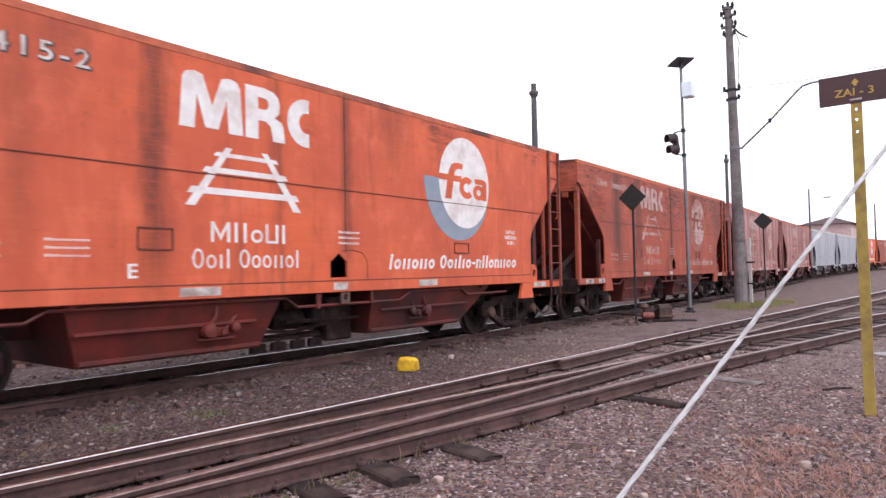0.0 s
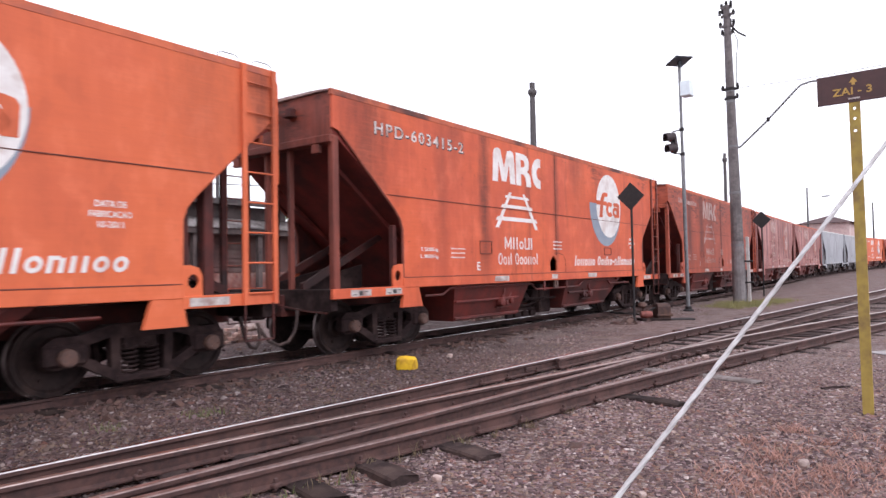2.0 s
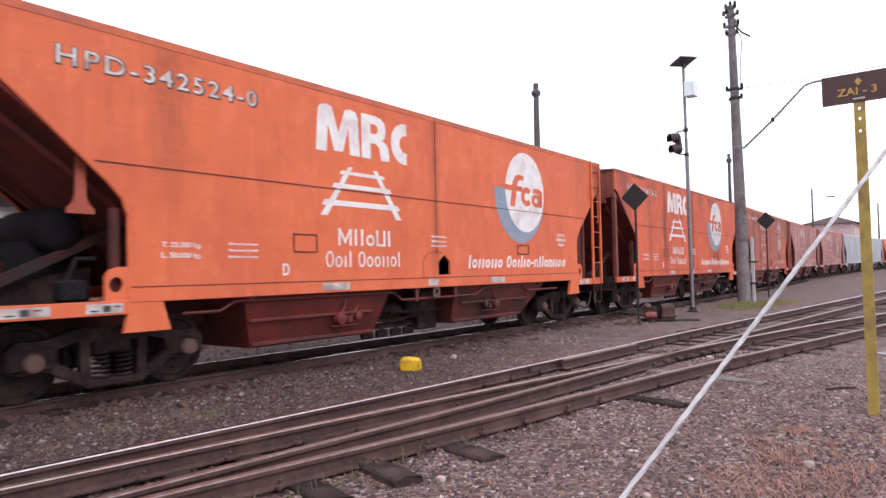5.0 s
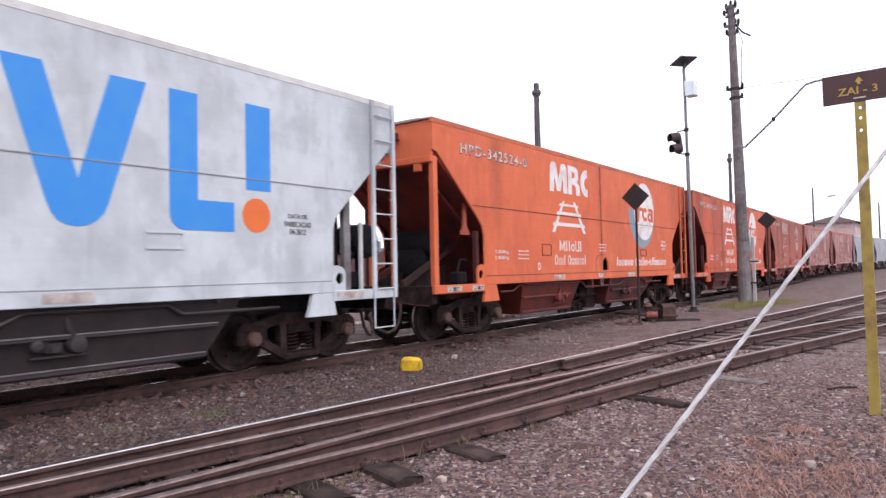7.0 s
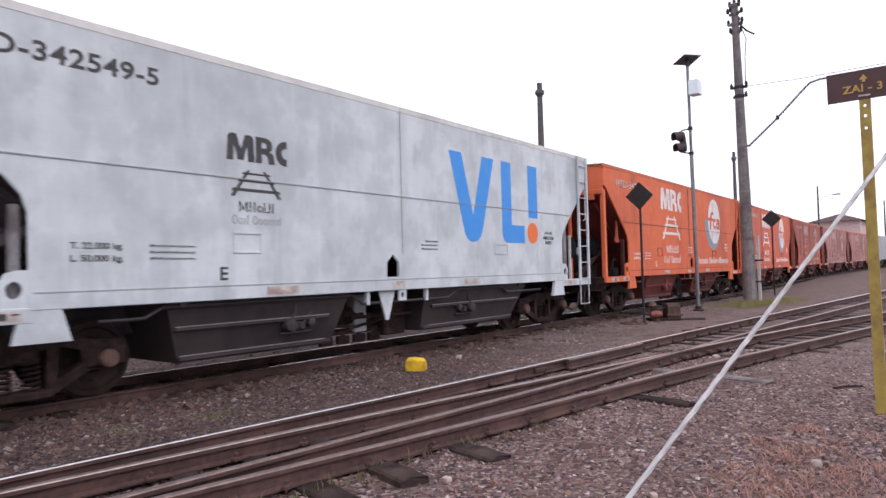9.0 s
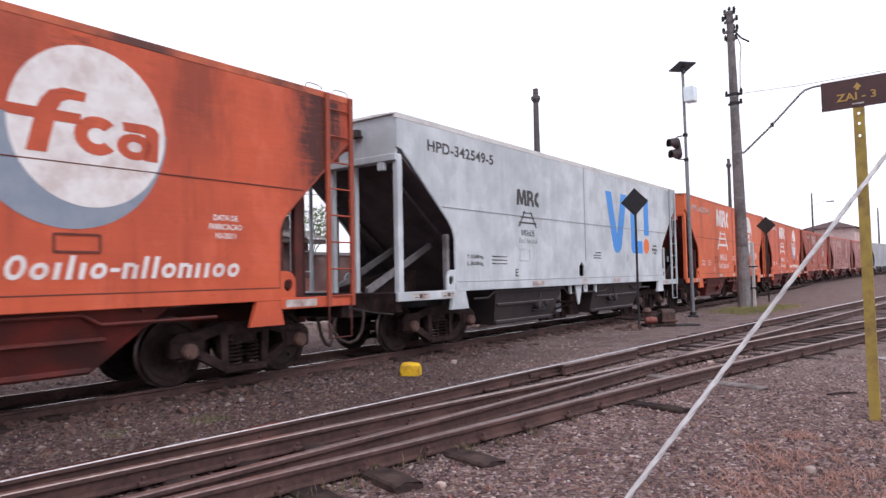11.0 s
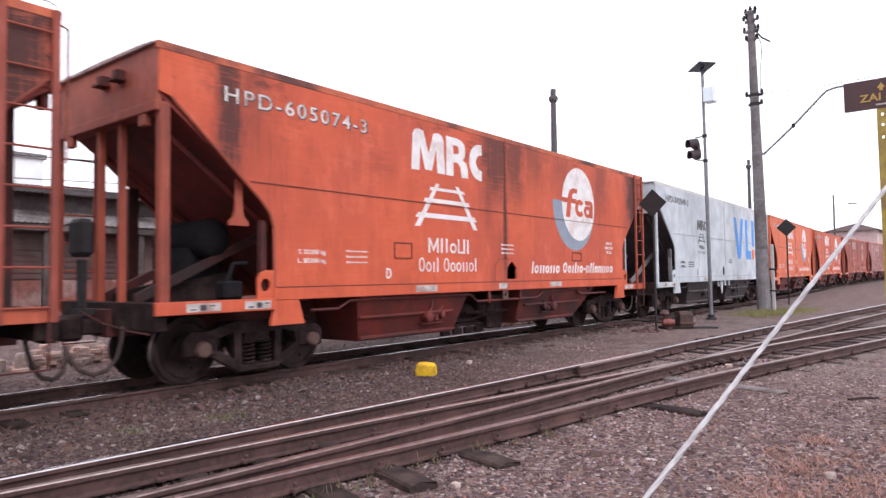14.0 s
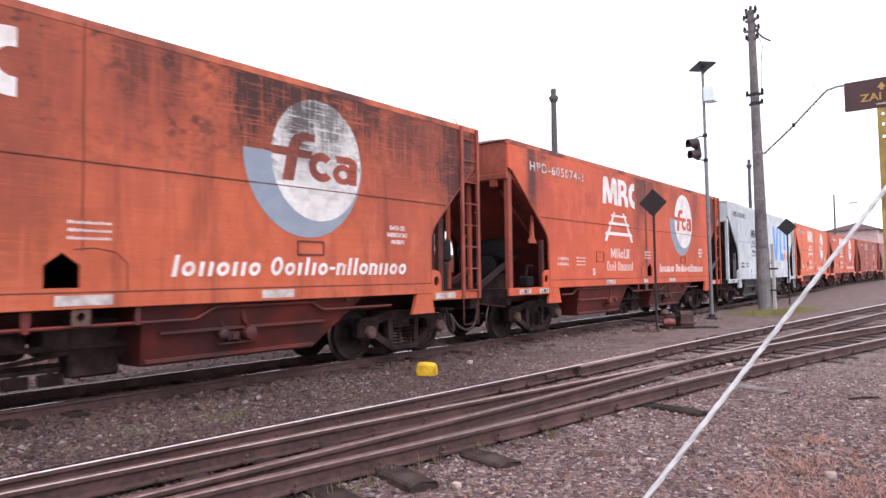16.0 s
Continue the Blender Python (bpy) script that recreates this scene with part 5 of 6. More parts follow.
def bay_gear(w, col):
    """Air reservoir and hanging bracket in the open end bay."""
    bm = bmesh.new()
    lathe(bm, [(0.05, -0.5), (0.20, -0.48), (0.27, -0.40), (0.27, 0.66), (0.2, 0.76), (0.05, 0.8)], "y", (-5.72, 0, 1.84), 20)
    # Black block below the tank, added to stand for the bay's shaded void.
    box(bm, -5.98, -5.45, -0.25, 0.7, 1.03, 1.75, bevel=0.04)
    part("air_reservoir", bm, MATTE_BLACK, w, "dark steel air reservoir over a black block for shade", smooth=True)
    bm = bmesh.new()
    prism(bm, [(-5.865, 2.56), (-5.775, 2.56), (-5.765, 2.16), (-5.74, 2.08), (-5.68, 2.02), (-5.68, 1.97), (-5.96, 1.97), (-5.96, 2.02), (-5.90, 2.08), (-5.875, 2.16)], "y", -1.16, -1.12)
    part("hanging_bracket", bm, FRAME["old"], w)
    bm = bmesh.new()
    box(bm, -6.0, -5.72, -1.12, -0.9, 1.05, 1.28, bevel=0.03)
    tube(bm, [(-5.9, -1.0, 1.25), (-5.8, -1.0, 1.5), (-5.6, -1.0, 1.5)], 0.03, 6)
    part("control_valve", bm, MATTE_BLACK, w)


def brake_bay(w):
    """Brake cylinder and upright in the other end bay."""
    bm = bmesh.new()
    lathe(bm, [(0.05, -1.08), (0.20, -1.06), (0.27, -1.0), (0.28, -0.55), (0.22, -0.48), (0.10, -0.46), (0.08, 0.1)], "y", (6.62, 0, 1.80), 20)
    box(bm, 5.95, 6.5, -0.95, -0.5, 1.05, 1.32, bevel=0.03)
    box(bm, 6.0, 6.32, -0.7, -0.3, 1.35, 2.25, bevel=0.04)
    tube(bm, [(6.62, -0.8, 1.54), (6.62, -0.8, 1.03)], 0.05, 8)
    tube(bm, [(6.2, -0.9, 1.3), (6.35, -0.9, 1.46), (6.45, -0.9, 1.7)], 0.022, 6)
    part("brake_cylinder", bm, MATTE_BLACK, w, "dark brake cylinder and valves")
    boxes("upright", RAIL_GREY, w, [(6.36, 6.42, -1.12, -1.06, 1.03, 2.08)], bevel=0.01)
    boxes("gauge_plate", PAINT["dull grey"], w, [(6.80, 6.86, -1.1, -1.06, 1.62, 1.80)], bevel=0.008)


def build_train():
    """Wagons by their place in the train, counted from the one that stands before the camera at the start."""
    out = {}
    plan = {
        -4: ("sooty", "orange hopper wagon heavily stained with soot along its top", "HPD-605", "E"),
        -3: ("old", "orange hopper wagon with dark weather stains and white markings", "HPD-605074-3", "D"),
        -2: ("grey", "pale grey hopper wagon with bright blue bars and orange dot", "", "E"),
        -1: ("clean", "clean bright orange hopper wagon with white markings", "HPD-342524-0", "D"),
        0: ("worn", "orange hopper wagon with soot streaks beside its white mark", "HPD-603415-2", "E"),
        1: ("brown", "brownish red hopper wagon with worn white markings", "", "D"),
        2: ("pink", "faded pinkish red hopper wagon with washed-out streaks", "", "D"),
        3: ("pink", "faded pinkish red hopper wagon with washed-out streaks", "", "E"),
        4: ("dull grey", "pale grey hopper wagon far along the train", "", ""),
        5: ("dull grey", "pale grey hopper wagon far along the train", "", ""),
        6: ("clean", "bright orange hopper wagon far along the train", "", "E"),
        7: ("brown", "brownish red hopper wagon far along the train", "", "E"),
    }
    for k, (style, label, number, letter) in plan.items():
        strips = ((-2.62, -2.08), (2.22, 2.72), (-0.20, 0.36)) if k == -4 else ((-2.62, -2.08), (1.75, 2.25), (-0.2, 0.08))
        w = hopper_wagon(style, label, k in (0, -4), strips, -0.05 if k == -4 else 0.0)
        if style == "grey":
            grey_marks(w)
        elif style == "dull grey":
            pass
        else:
            orange_marks(w, number if len(number) > 8 else "", letter, SOOTY_WHITE if style == "sooty" else (WORN_WHITE if style in ("brown", "pink") else WHITE), NUMBER_WHITE, PAINT["brown"] if style == "sooty" else PAINT[style], WORN_WHITE if style in ("brown", "pink") else WHITE)
        shift = {0: 0.08, -4: 0.16}.get(k, 0.0)
        for o in w.children:
            if shift and o.name.split(".")[0] in ("company_mark", "track_mark", "lettering") and max(v.co.x for v in o.data.vertices) + o.location.x < 0.2:
                o.location.x += shift
        if k in (-1, -3):
            bay_gear(w, PAINT[style])
        if k == -3:
            bm = bmesh.new()
            box(bm, -7.22, -7.02, 0.05, 0.38, 1.60, 2.06, bevel=0.05)
            box(bm, -7.16, -7.08, 0.15, 0.25, 0.92, 1.56)
            box(bm, -7.2, -6.9, 0.1, 0.3, 0.88, 0.96)
            part("handbrake_box", bm, DARKMETAL, w, "dark handbrake box on a stem")
        if k == -2:
            brake_bay(w)
        out[k] = w
    return out


SOOTY_WHITE = wagon_paint("sooty_white_lettering", (0.74, 0.72, 0.71), (0.6, 0.56, 0.54), (0.06, 0.045, 0.045), 8, 0.3, 1.15, grain=(4.5, 6.5), rust=(0.3, 0.2, 0.18), rust_amount=0.2, hatch=0.75, thick=1.9, bands=((2.85, 0.4, 2.9, 0.95), (3.35, 0.4, 3.0, 0.85)))
TRAIN = build_train()


# ---------------------------------------------------------------- signs, signals, poles
def build_name_sign():
    s = thing("station_sign", pose(7.55, 0.572, 0, -0.35, 0, 0), "brown name board with yellow lettering on a drilled yellow post", "sign")
    bm = bmesh.new()
    for y0, y1, x0, x1 in ((-0.046, 0.046, -0.008, 0.004), (-0.046, -0.034, 0.004, 0.05), (0.034, 0.046, 0.004, 0.05)):
        if y1 - y0 > 0.05:
            prism(bm, [(y0, -0.4), (y1, -0.4), (y1, 3.04), (y0, 3.04)], "x", x0, x1, holes=[oval(0, z, 0.013, 0.016, 10) for z in (2.96, 2.86, 2.74)])
        else:
            box(bm, x0, x1, y0, y1, -0.4, 3.04)
    part("post", bm, YELLOW_POST, s, "faded yellow post with drilled holes")
    bm = bmesh.new()
    box(bm, -0.012, -0.006, -0.30, 0.31, 3.02, 3.31, bevel=0.002)
    part("board", bm, SIGN_BROWN, s, "dark brown board")
    me = text_mesh("ZAI - 3", 0.33, 0.075, SIGN_YELLOW)
    o = tagged(part("lettering", me, None, s, "yellow lettering"), kind="stuff")
    o.matrix_basis = pose(-0.0125, 0.18, 3.095, 0, 0, -90)
    bm = bmesh.new()
    prism(bm, [(0.035, 3.215), (0.0, 3.265), (-0.035, 3.215), (-0.014, 3.215), (-0.014, 3.19), (0.014, 3.19), (0.014, 3.215)], "x", -0.017, -0.0125)
    part("arrow", bm, SIGN_YELLOW, s, "small yellow upward arrow")
    boxes("bar", REFLECT, s, [(-0.017, -0.0125, -0.05, 0.05, 3.05, 3.065)])


def build_signal():
    s = thing("signal_mast", pose(21.9, 6.47, 0) @ pose(0, 0, 0, 0, -1.5, 0), "slim steel signal mast with solar panel and twin lamps", "railway signal")
    bm = bmesh.new()
    tube(bm, [(0, 0, -0.2), (0, 0, 5.1)], 0.058, 12)
    tube(bm, [(0, 0, 5.1), (0, 0, 7.92)], 0.044, 12)
    part("mast", bm, GALV, s)
    bm = bmesh.new()
    lathe(bm, [(0.17, -0.02), (0.17, 0.03), (0.10, 0.05), (0.10, 0.14)], "z", (0, 0, 0), 14)
    part("foot", bm, DARKMETAL, s)
    bm = bmesh.new()
    box(bm, -0.31, 0.31, -0.31, 0.31, -0.02, 0.02, bevel=0.008)
    box(bm, -0.05, 0.05, -0.05, 0.05, -0.22, -0.02)
    p = part("solar_panel", bm, PANEL, s, "dark tilted solar panel")
    p.matrix_basis = pose(0, 0, 8.08, 0, 13, 52)
    bm = bmesh.new()
    box(bm, -0.20, 0.20, -0.37, -0.05, 6.90, 7.38, bevel=0.02)
    part("battery_box", bm, WHITEBOX, s, "white battery box")
    head = bmesh.new()
    prism(head, oval(0, 0, 0.13, 0.15, 12, 0, math.pi) + oval(0, -0.36, 0.13, 0.15, 12, math.pi, 2 * math.pi), "x", -0.02, 0.06)
    for z in (0, -0.36):
        lathe(head, [(0.155, -0.10), (0.165, -0.02), (0.15, 0.05), (0.06, 0.07)], "x", (0, 0, z), 16)
    h = part("signal_head", head, SIGNAL_BLACK, s, "dull black twin-lamp signal head")
    h.matrix_basis = pose(-0.17, 0.24, 5.62, 0, -8, -42)
    for z in (0, -0.36):
        bm = bmesh.new()
        prism(bm, oval(0, z, 0.165, 0.165, 16, -0.5, math.pi + 0.5) + oval(0, z, 0.145, 0.145, 16, -0.5, math.pi + 0.5)[::-1], "x", -0.27, -0.09)
        part("hood", bm, SIGNAL_BLACK, h)
        bm = bmesh.new()
        lathe(bm, [(0.01, -0.125), (0.07, -0.12), (0.125, -0.101)], "x", (0, 0, z), 16)
        part("lens", bm, LENS, h, "unlit dark red lens")
    for z in (5.86, 5.06):
        bm = bmesh.new()
        tube(bm, [(0, 0, z), (-0.17, 0.24, z - 0.06 if z > 5.5 else z + 0.04)], 0.020, 6)
        lathe(bm, [(0.075, z - 0.05), (0.075, z + 0.05)], "z", (0, 0, 0), 12)
        part("bracket", bm, DARKMETAL, s)


def build_diamond(x, y, z_top, half, label):
    d = thing("diamond_sign", pose(x, y, 0.0), label, "railway sign", "diamond signs beside the track")
    bm = bmesh.new()
    tube(bm, [(0, 0, -0.3), (0, 0, z_top - half)], 0.032, 8)
    part("post", bm, DARKMETAL, d)
    bm = bmesh.new()
    prism(bm, [(0, z_top), (half, z_top - half), (0, z_top - 2 * half), (-half, z_top - half)], "x", -0.045, -0.033)
    part("board", bm, DARKMETAL, d, "black diamond board")
    boxes("bracket", GALV, d, [(-0.033, 0.03, -0.05, 0.05, z_top - half - 0.1, z_top - half + 0.1)])


def tapered_pole(bm, h, r0, r1, n=10):
    tube(bm, [(0, 0, -0.6), (0, 0, h * 0.5), (0, 0, h)], r0, n, r1)


def build_main_pole():
    p = thing("power_pole", pose(27.05, 6.05, 0) @ pose(0, 0, 0, 0, -3.6, 0), "weathered concrete power pole with insulators and lamp bracket", "utility pole")
    bm = bmesh.new()
    tapered_pole(bm, 11.2, 0.25, 0.115, 12)
    part("shaft", bm, CONCRETE, p)
    bm = bmesh.new()
    lathe(bm, [(0.256, 0.0), (0.222, 2.35)], "z", (0, 0, 0), 14)
    part("painted_band", bm, CONCRETE_PALE, p, "paler painted foot of the pole")
    for z, ln, turn in ((11.2, 0.20, 20), (10.90, 0.24, -25), (10.50, 0.26, 10), (10.2, 0.18, -15), (8.12, 0.30, 15), (7.78, 0.24, -20)):
        bm = bmesh.new()
        box(bm, -0.045, 0.045, -ln, ln, -0.045, 0.045, bevel=0.01)
        lathe(bm, [(0.145 if z > 9 else 0.175, -0.06), (0.145 if z > 9 else 0.175, 0.06)], "z", (0, 0, 0), 12)
        part("crossarm", bm, DARKMETAL if z < 9 else CONCRETE, p).matrix_basis = pose(0, 0, z, 0, 0, turn)
    for x, y, z in ((-0.07, -0.18, 11.31), (0.0, 0.0, 11.36), (0.07, 0.18, 11.31), (0.10, -0.22, 11.02), (-0.10, 0.22, 11.02), (0.0, 0.14, 11.10), (-0.05, -0.25, 10.62), (0.05, 0.25, 10.62), (0.10, -0.10, 10.70), (0.05, -0.17, 10.30), (-0.05, 0.17, 10.30), (-0.08, -0.28, 8.22), (0.08, 0.28, 8.22), (0.08, -0.22, 7.86)):
        bm = bmesh.new()
        lathe(bm, [(0.03, -0.11), (0.062, -0.08), (0.042, -0.05), (0.066, -0.01), (0.042, 0.02), (0.05, 0.06), (0.02, 0.09)], "z", (x, y, z), 12)
        part("insulator", bm, DARKMETAL, p)
    bm = bmesh.new()
    tube(bm, [(0, -0.1, 10.55), (0.05, -0.35, 10.2), (0.08, -0.62, 10.0)], 0.032, 6)
    part("drop_bracket", bm, DARKMETAL, p)
    bm = bmesh.new()
    tube(bm, [(0.1, -0.2, 10.3), (0.12, -0.32, 9.9), (0.13, -0.25, 9.3), (0.16, -0.2, 8.3)], 0.014, 5)
    part("drop_wire", bm, DARKMETAL, p)
    for z in (8.05, 7.65, 5.95, 4.2, 2.2):
        bm = bmesh.new()
        rr = 0.25 - 0.15 * (z + 0.6) / 11.7 + 0.02
        lathe(bm, [(rr, z - 0.04), (rr, z + 0.04)], "z", (0, 0, 0), 14)
        part("strap", bm, GALV, p)
    bm = bmesh.new()
    tube(bm, [(0.40, -0.15, 5.92), (0.40, -1.1, 6.75), (0.45, -2.15, 7.80), (0.47, -2.30, 7.93), (0.48, -2.6, 8.0), (0.5, -3.3, 8.0)], 0.036, 8)
    tube(bm, [(0.05, -0.1, 5.92), (0.40, -0.16, 5.93)], 0.04, 6)
    arm = part("lamp_arm", bm, GALV, p, "bent steel street-lamp arm")
    bm = bmesh.new()
    box(bm, 0.34, 0.46, -1.24, -1.14, 6.76, 6.92, bevel=0.02)
    part("clamp", bm, DARKMETAL, arm)
    bm = bmesh.new()
    tube(bm, [(0.0, -0.25, 8.12), (0.6, -2.0, 8.16), (1.2, -5.6, 8.3)], 0.008, 5)
    part("cable", bm, DARKMETAL, p)


def build_posts():
    bm = bmesh.new()
    box(bm, -0.055, 0.055, -0.055, 0.055, -0.3, 2.5, bevel=0.015)
    o = thing("marker_post", pose(27.0, 5.70, 0, 0, -2.5, 0), "slim white concrete post strapped to the power pole's foot", "post")
    part("shaft", bm, POST_WHITE, o)
    for z in (0.75, 1.55):
        boxes("strap", DARKMETAL, o, [(-0.07, 0.07, -0.16, 0.12, z, z + 0.06)], bevel=0.008)


def build_stay():
    bm = bmesh.new()
    a, b = Vector((3.34, 1.60, -0.05)), Vector((6.0, 0.29, 2.33))
    d = (b - a)
    u = d.normalized().orthogonal().normalized()
    v = d.normalized().cross(u)
    for i in range(3):
        tube(bm, [a + d * (k / 160 * 1.35) + (u * math.cos(k * 0.42 + i * 2.094) + v * math.sin(k * 0.42 + i * 2.094)) * 0.0062 for k in range(161)], 0.0105, 8)
    solo("stay_cable", bm, WIRE_GREY, "grey sleeved stay cable anchored slanting in the gravel", "stay cable", smooth=True)


def far_pole(x, y, h, r0, r1, label, heads=True):
    p = thing("utility_pole", pose(x, y, rise(x) - 0.05), label, "utility pole", "poles behind the train")
    bm = bmesh.new()
    tapered_pole(bm, h, r0, r1)
    part("shaft", bm, CONCRETE_DARK, p)
    if heads:
        bm = bmesh.new()
        lathe(bm, [(r1 * 1.2, h - 0.55), (r1 * 1.9, h - 0.40), (r1 * 1.9, h - 0.28), (r1 * 1.1, h - 0.20), (r1 * 1.1, h + 0.12), (r1 * 0.5, h + 0.14)], "z", (0, 0, 0), 12)
        part("cap", bm, CONCRETE_DARK, p)
    return p


SIGNAL_BLACK = surface("faded_black_signal_paint", (0.045, 0.030, 0.034), (0.028, 0.020, 0.023), 10, 0.7, 0.2)
PANEL = surface("solar_panel_underside", (0.045, 0.056, 0.07), (0.035, 0.043, 0.054), 8, 0.5, 0.1)
CONCRETE_PALE = surface("pale_painted_concrete", (0.25, 0.23, 0.235), (0.19, 0.175, 0.18), 6, 0.85, 0.3, dirt=(0.13, 0.11, 0.11), dirt_scale=2)
CONCRETE_DARK = surface("sooty_concrete", (0.11, 0.10, 0.105), (0.075, 0.068, 0.07), 6, 0.85, 0.3)
GRASS_STRAW = surface("straw_grass", (0.19, 0.14, 0.085), (0.13, 0.095, 0.06), 5, 0.85, 0.1)
LENS = surface("dark_red_glass", (0.10, 0.01, 0.012), (0.07, 0.01, 0.012), 6, 0.15, 0.05)
build_name_sign()
build_signal()
build_diamond(17.0, 6.42, 3.68, 0.37, "black diamond board on a thin dark post beside the rails")
build_diamond(32.7, 6.3, 3.85, 0.40, "black diamond board on a dark post further along the line")
build_main_pole()
build_posts()
build_stay()
far_pole(29.25, 16.0, 10.7, 0.24, 0.12, "dark concrete pole with a flared cap behind the train")
far_pole(52, 12.4, 9.6, 0.17, 0.10, "thin dark pole behind the train")
lamp_pole = far_pole(98, 13.3, 11.0, 0.16, 0.09, "thin dark pole with a small lamp behind the train", heads=False)
bm = bmesh.new()
tube(bm, [(0, 0, 9.2), (-0.3, -1.2, 9.75), (-0.35, -1.9, 9.75)], 0.016, 6)
box(bm, -0.5, -0.2, -2.6, -1.7, 9.66, 9.80, bevel=0.03)
part("lamp", bm, GALV, lamp_pole)
mast = far_pole(25.6, 37.2, 15.0, 0.13, 0.07, "slim pale pole with short crossarms beyond the shed", heads=False)
for z, ln in ((14.7, 0.45), (14.1, 0.35)):
    bm = bmesh.new()
    box(bm, -0.04, 0.04, -ln, ln, z - 0.04, z + 0.04, bevel=0.008)
    for y in (-ln + 0.05, ln - 0.05):
        lathe(bm, [(0.03, z + 0.04), (0.05, z + 0.10), (0.03, z + 0.20)], "z", (0, y, 0), 8)
    part("crossarm", bm, GALV, mast)
far_pole(150, 9.4, 12.0, 0.2, 0.11, "thin dark pole far down the line", heads=False)


# ---------------------------------------------------------------- small things on the ground
def lump(name, at, size, mat, label, category, seed, group=""):
    bm = bmesh.new()
    bmesh.ops.create_icosphere(bm, subdivisions=2, radius=1.0)
    for v in bm.verts:
        c = v.co
        q = Vector((math.copysign(abs(c.x) ** 0.6, c.x), math.copysign(abs(c.y) ** 0.6, c.y), math.copysign(abs(c.z) ** 0.6, c.z)))
        q *= 1 + 0.18 * noise.noise(c * 1.7 + Vector((seed, 0, 0)))
        v.co = Vector((q.x * size[0], q.y * size[1], q.z * size[2]))
    o = solo(name, bm, mat, label, category, group)
    o.matrix_basis = pose(at[0], at[1], ground_z(at[0], at[1]) + size[2] * 0.62, 0, 0, seed * 37)
    return o


lump("marker_stone", (7.62, 6.38), (0.17, 0.13, 0.12), YELLOW, "stone painted bright yellow lying in the gravel", "marker stone", 3)
lump("stone", (5.42, 0.82), (0.045, 0.04, 0.035), RUBBLE, "pale loose stone in the gravel", "stone", 5, "pale stones")
lump("stone", (3.72, 2.86), (0.035, 0.03, 0.025), RUBBLE, "pale loose stone beside a sleeper", "stone", 7, "pale stones")
lump("stone", (10.8, 2.95), (0.06, 0.05, 0.04), RUBBLE, "pale loose stone between the rails", "stone", 9, "pale stones")
lump("stone", (4.16, 1.55), (0.028, 0.024, 0.02), RUBBLE, "pale loose stone in the gravel", "stone", 11, "pale stones")
lump("stone", (9.0, 6.6), (0.05, 0.045, 0.04), RUBBLE, "grey loose stone beside the track", "stone", 13, "pale stones")


def build_switch_stand():
    s = thing("switch_stand", pose(17.95, 6.2, 0, 0, 0, -53), "low rusty switch lever box with a red weight beside the track", "switch stand")
    boxes("base", SLEEPER, s, [(-0.45, 0.35, -0.30, 0.22, -0.05, 0.05)], bevel=0.02)
    boxes("foot_plate", DARKMETAL, s, [(0.35, 1.0, -0.25, 0.15, -0.03, 0.03)], bevel=0.01)
    bm = bmesh.new()
    prism(bm, [(-0.22, 0.05), (0.26, 0.05), (0.24, 0.38), (0.16, 0.44), (-0.12, 0.44), (-0.21, 0.36)], "x", 0.02, 0.36)
    box(bm, -0.02, 0.40, -0.26, -0.20, 0.10, 0.16, bevel=0.01)
    part("lever_box", bm, RUST_DARK, s, "rusty dark lever box")
    bm = bmesh.new()
    lathe(bm, [(0.03, -0.17), (0.085, -0.15), (0.105, 0.0), (0.085, 0.15), (0.03, 0.17)], "x", (-0.28, -0.14, 0.15), 16)
    part("weight", bm, RED_PAINT, s, "red painted lever weight")
    bm = bmesh.new()
    lathe(bm, [(0.02, 0.30), (0.09, 0.32), (0.13, 0.38), (0.10, 0.45), (0.02, 0.48)], "z", (-0.30, 0.10, 0), 14)
    tube(bm, [(-0.30, 0.10, 0.0), (-0.30, 0.10, 0.36)], 0.035, 8)
    part("lamp_stub", bm, RUST_CAP, s, "rusty round stub on a short stem")
    bm = bmesh.new()
    tube(bm, [(-0.28, -0.1, 0.2), (0.15, 0.0, 0.40)], 0.028, 8)
    tube(bm, [(-0.1, 0.2, 0.1), (-0.6, 1.0, 0.12), (-0.9, 1.5, 0.12)], 0.025, 6)
    part("lever", bm, DARKMETAL, s)


build_switch_stand()


def grass(name, spots, blades, height, mat, label, seed, spread=0.6):
    rng = random.Random(seed)
    verts, faces = [], []
    for cx, cy, r in spots:
        for _ in range(int(blades * r * r * 12) + 6):
            a, q = rng.uniform(0, 6.28), r * math.sqrt(rng.random()) * rng.uniform(0.4, 1.1)
            x, y = cx + q * math.cos(a), cy + q * math.sin(a)
            z = ground_z(x, y) - 0.01
            h = height * rng.uniform(0.35, 1.1)
            b = rng.uniform(0, 6.28)
            wx, wy = math.cos(b) * 0.004, math.sin(b) * 0.004
            lx, ly = rng.uniform(-spread, spread) * h, rng.uniform(-spread, spread) * h
            k = len(verts)
            verts += [(x - wx, y - wy, z), (x + wx, y + wy, z), (x + lx * 0.35 - wx * 0.8, y + ly * 0.35 - wy * 0.8, z + h * 0.6), (x + lx * 0.35 + wx * 0.8, y + ly * 0.35 + wy * 0.8, z + h * 0.6), (x + lx, y + ly, z + h)]
            faces += [(k, k + 1, k + 3, k + 2), (k + 2, k + 3, k + 4)]
    me = bpy.data.meshes.new(name)
    me.from_pydata(verts, [], faces)
    me.materials.append(mat)
    tagged(new(name, me), label, "grass", kind="stuff")


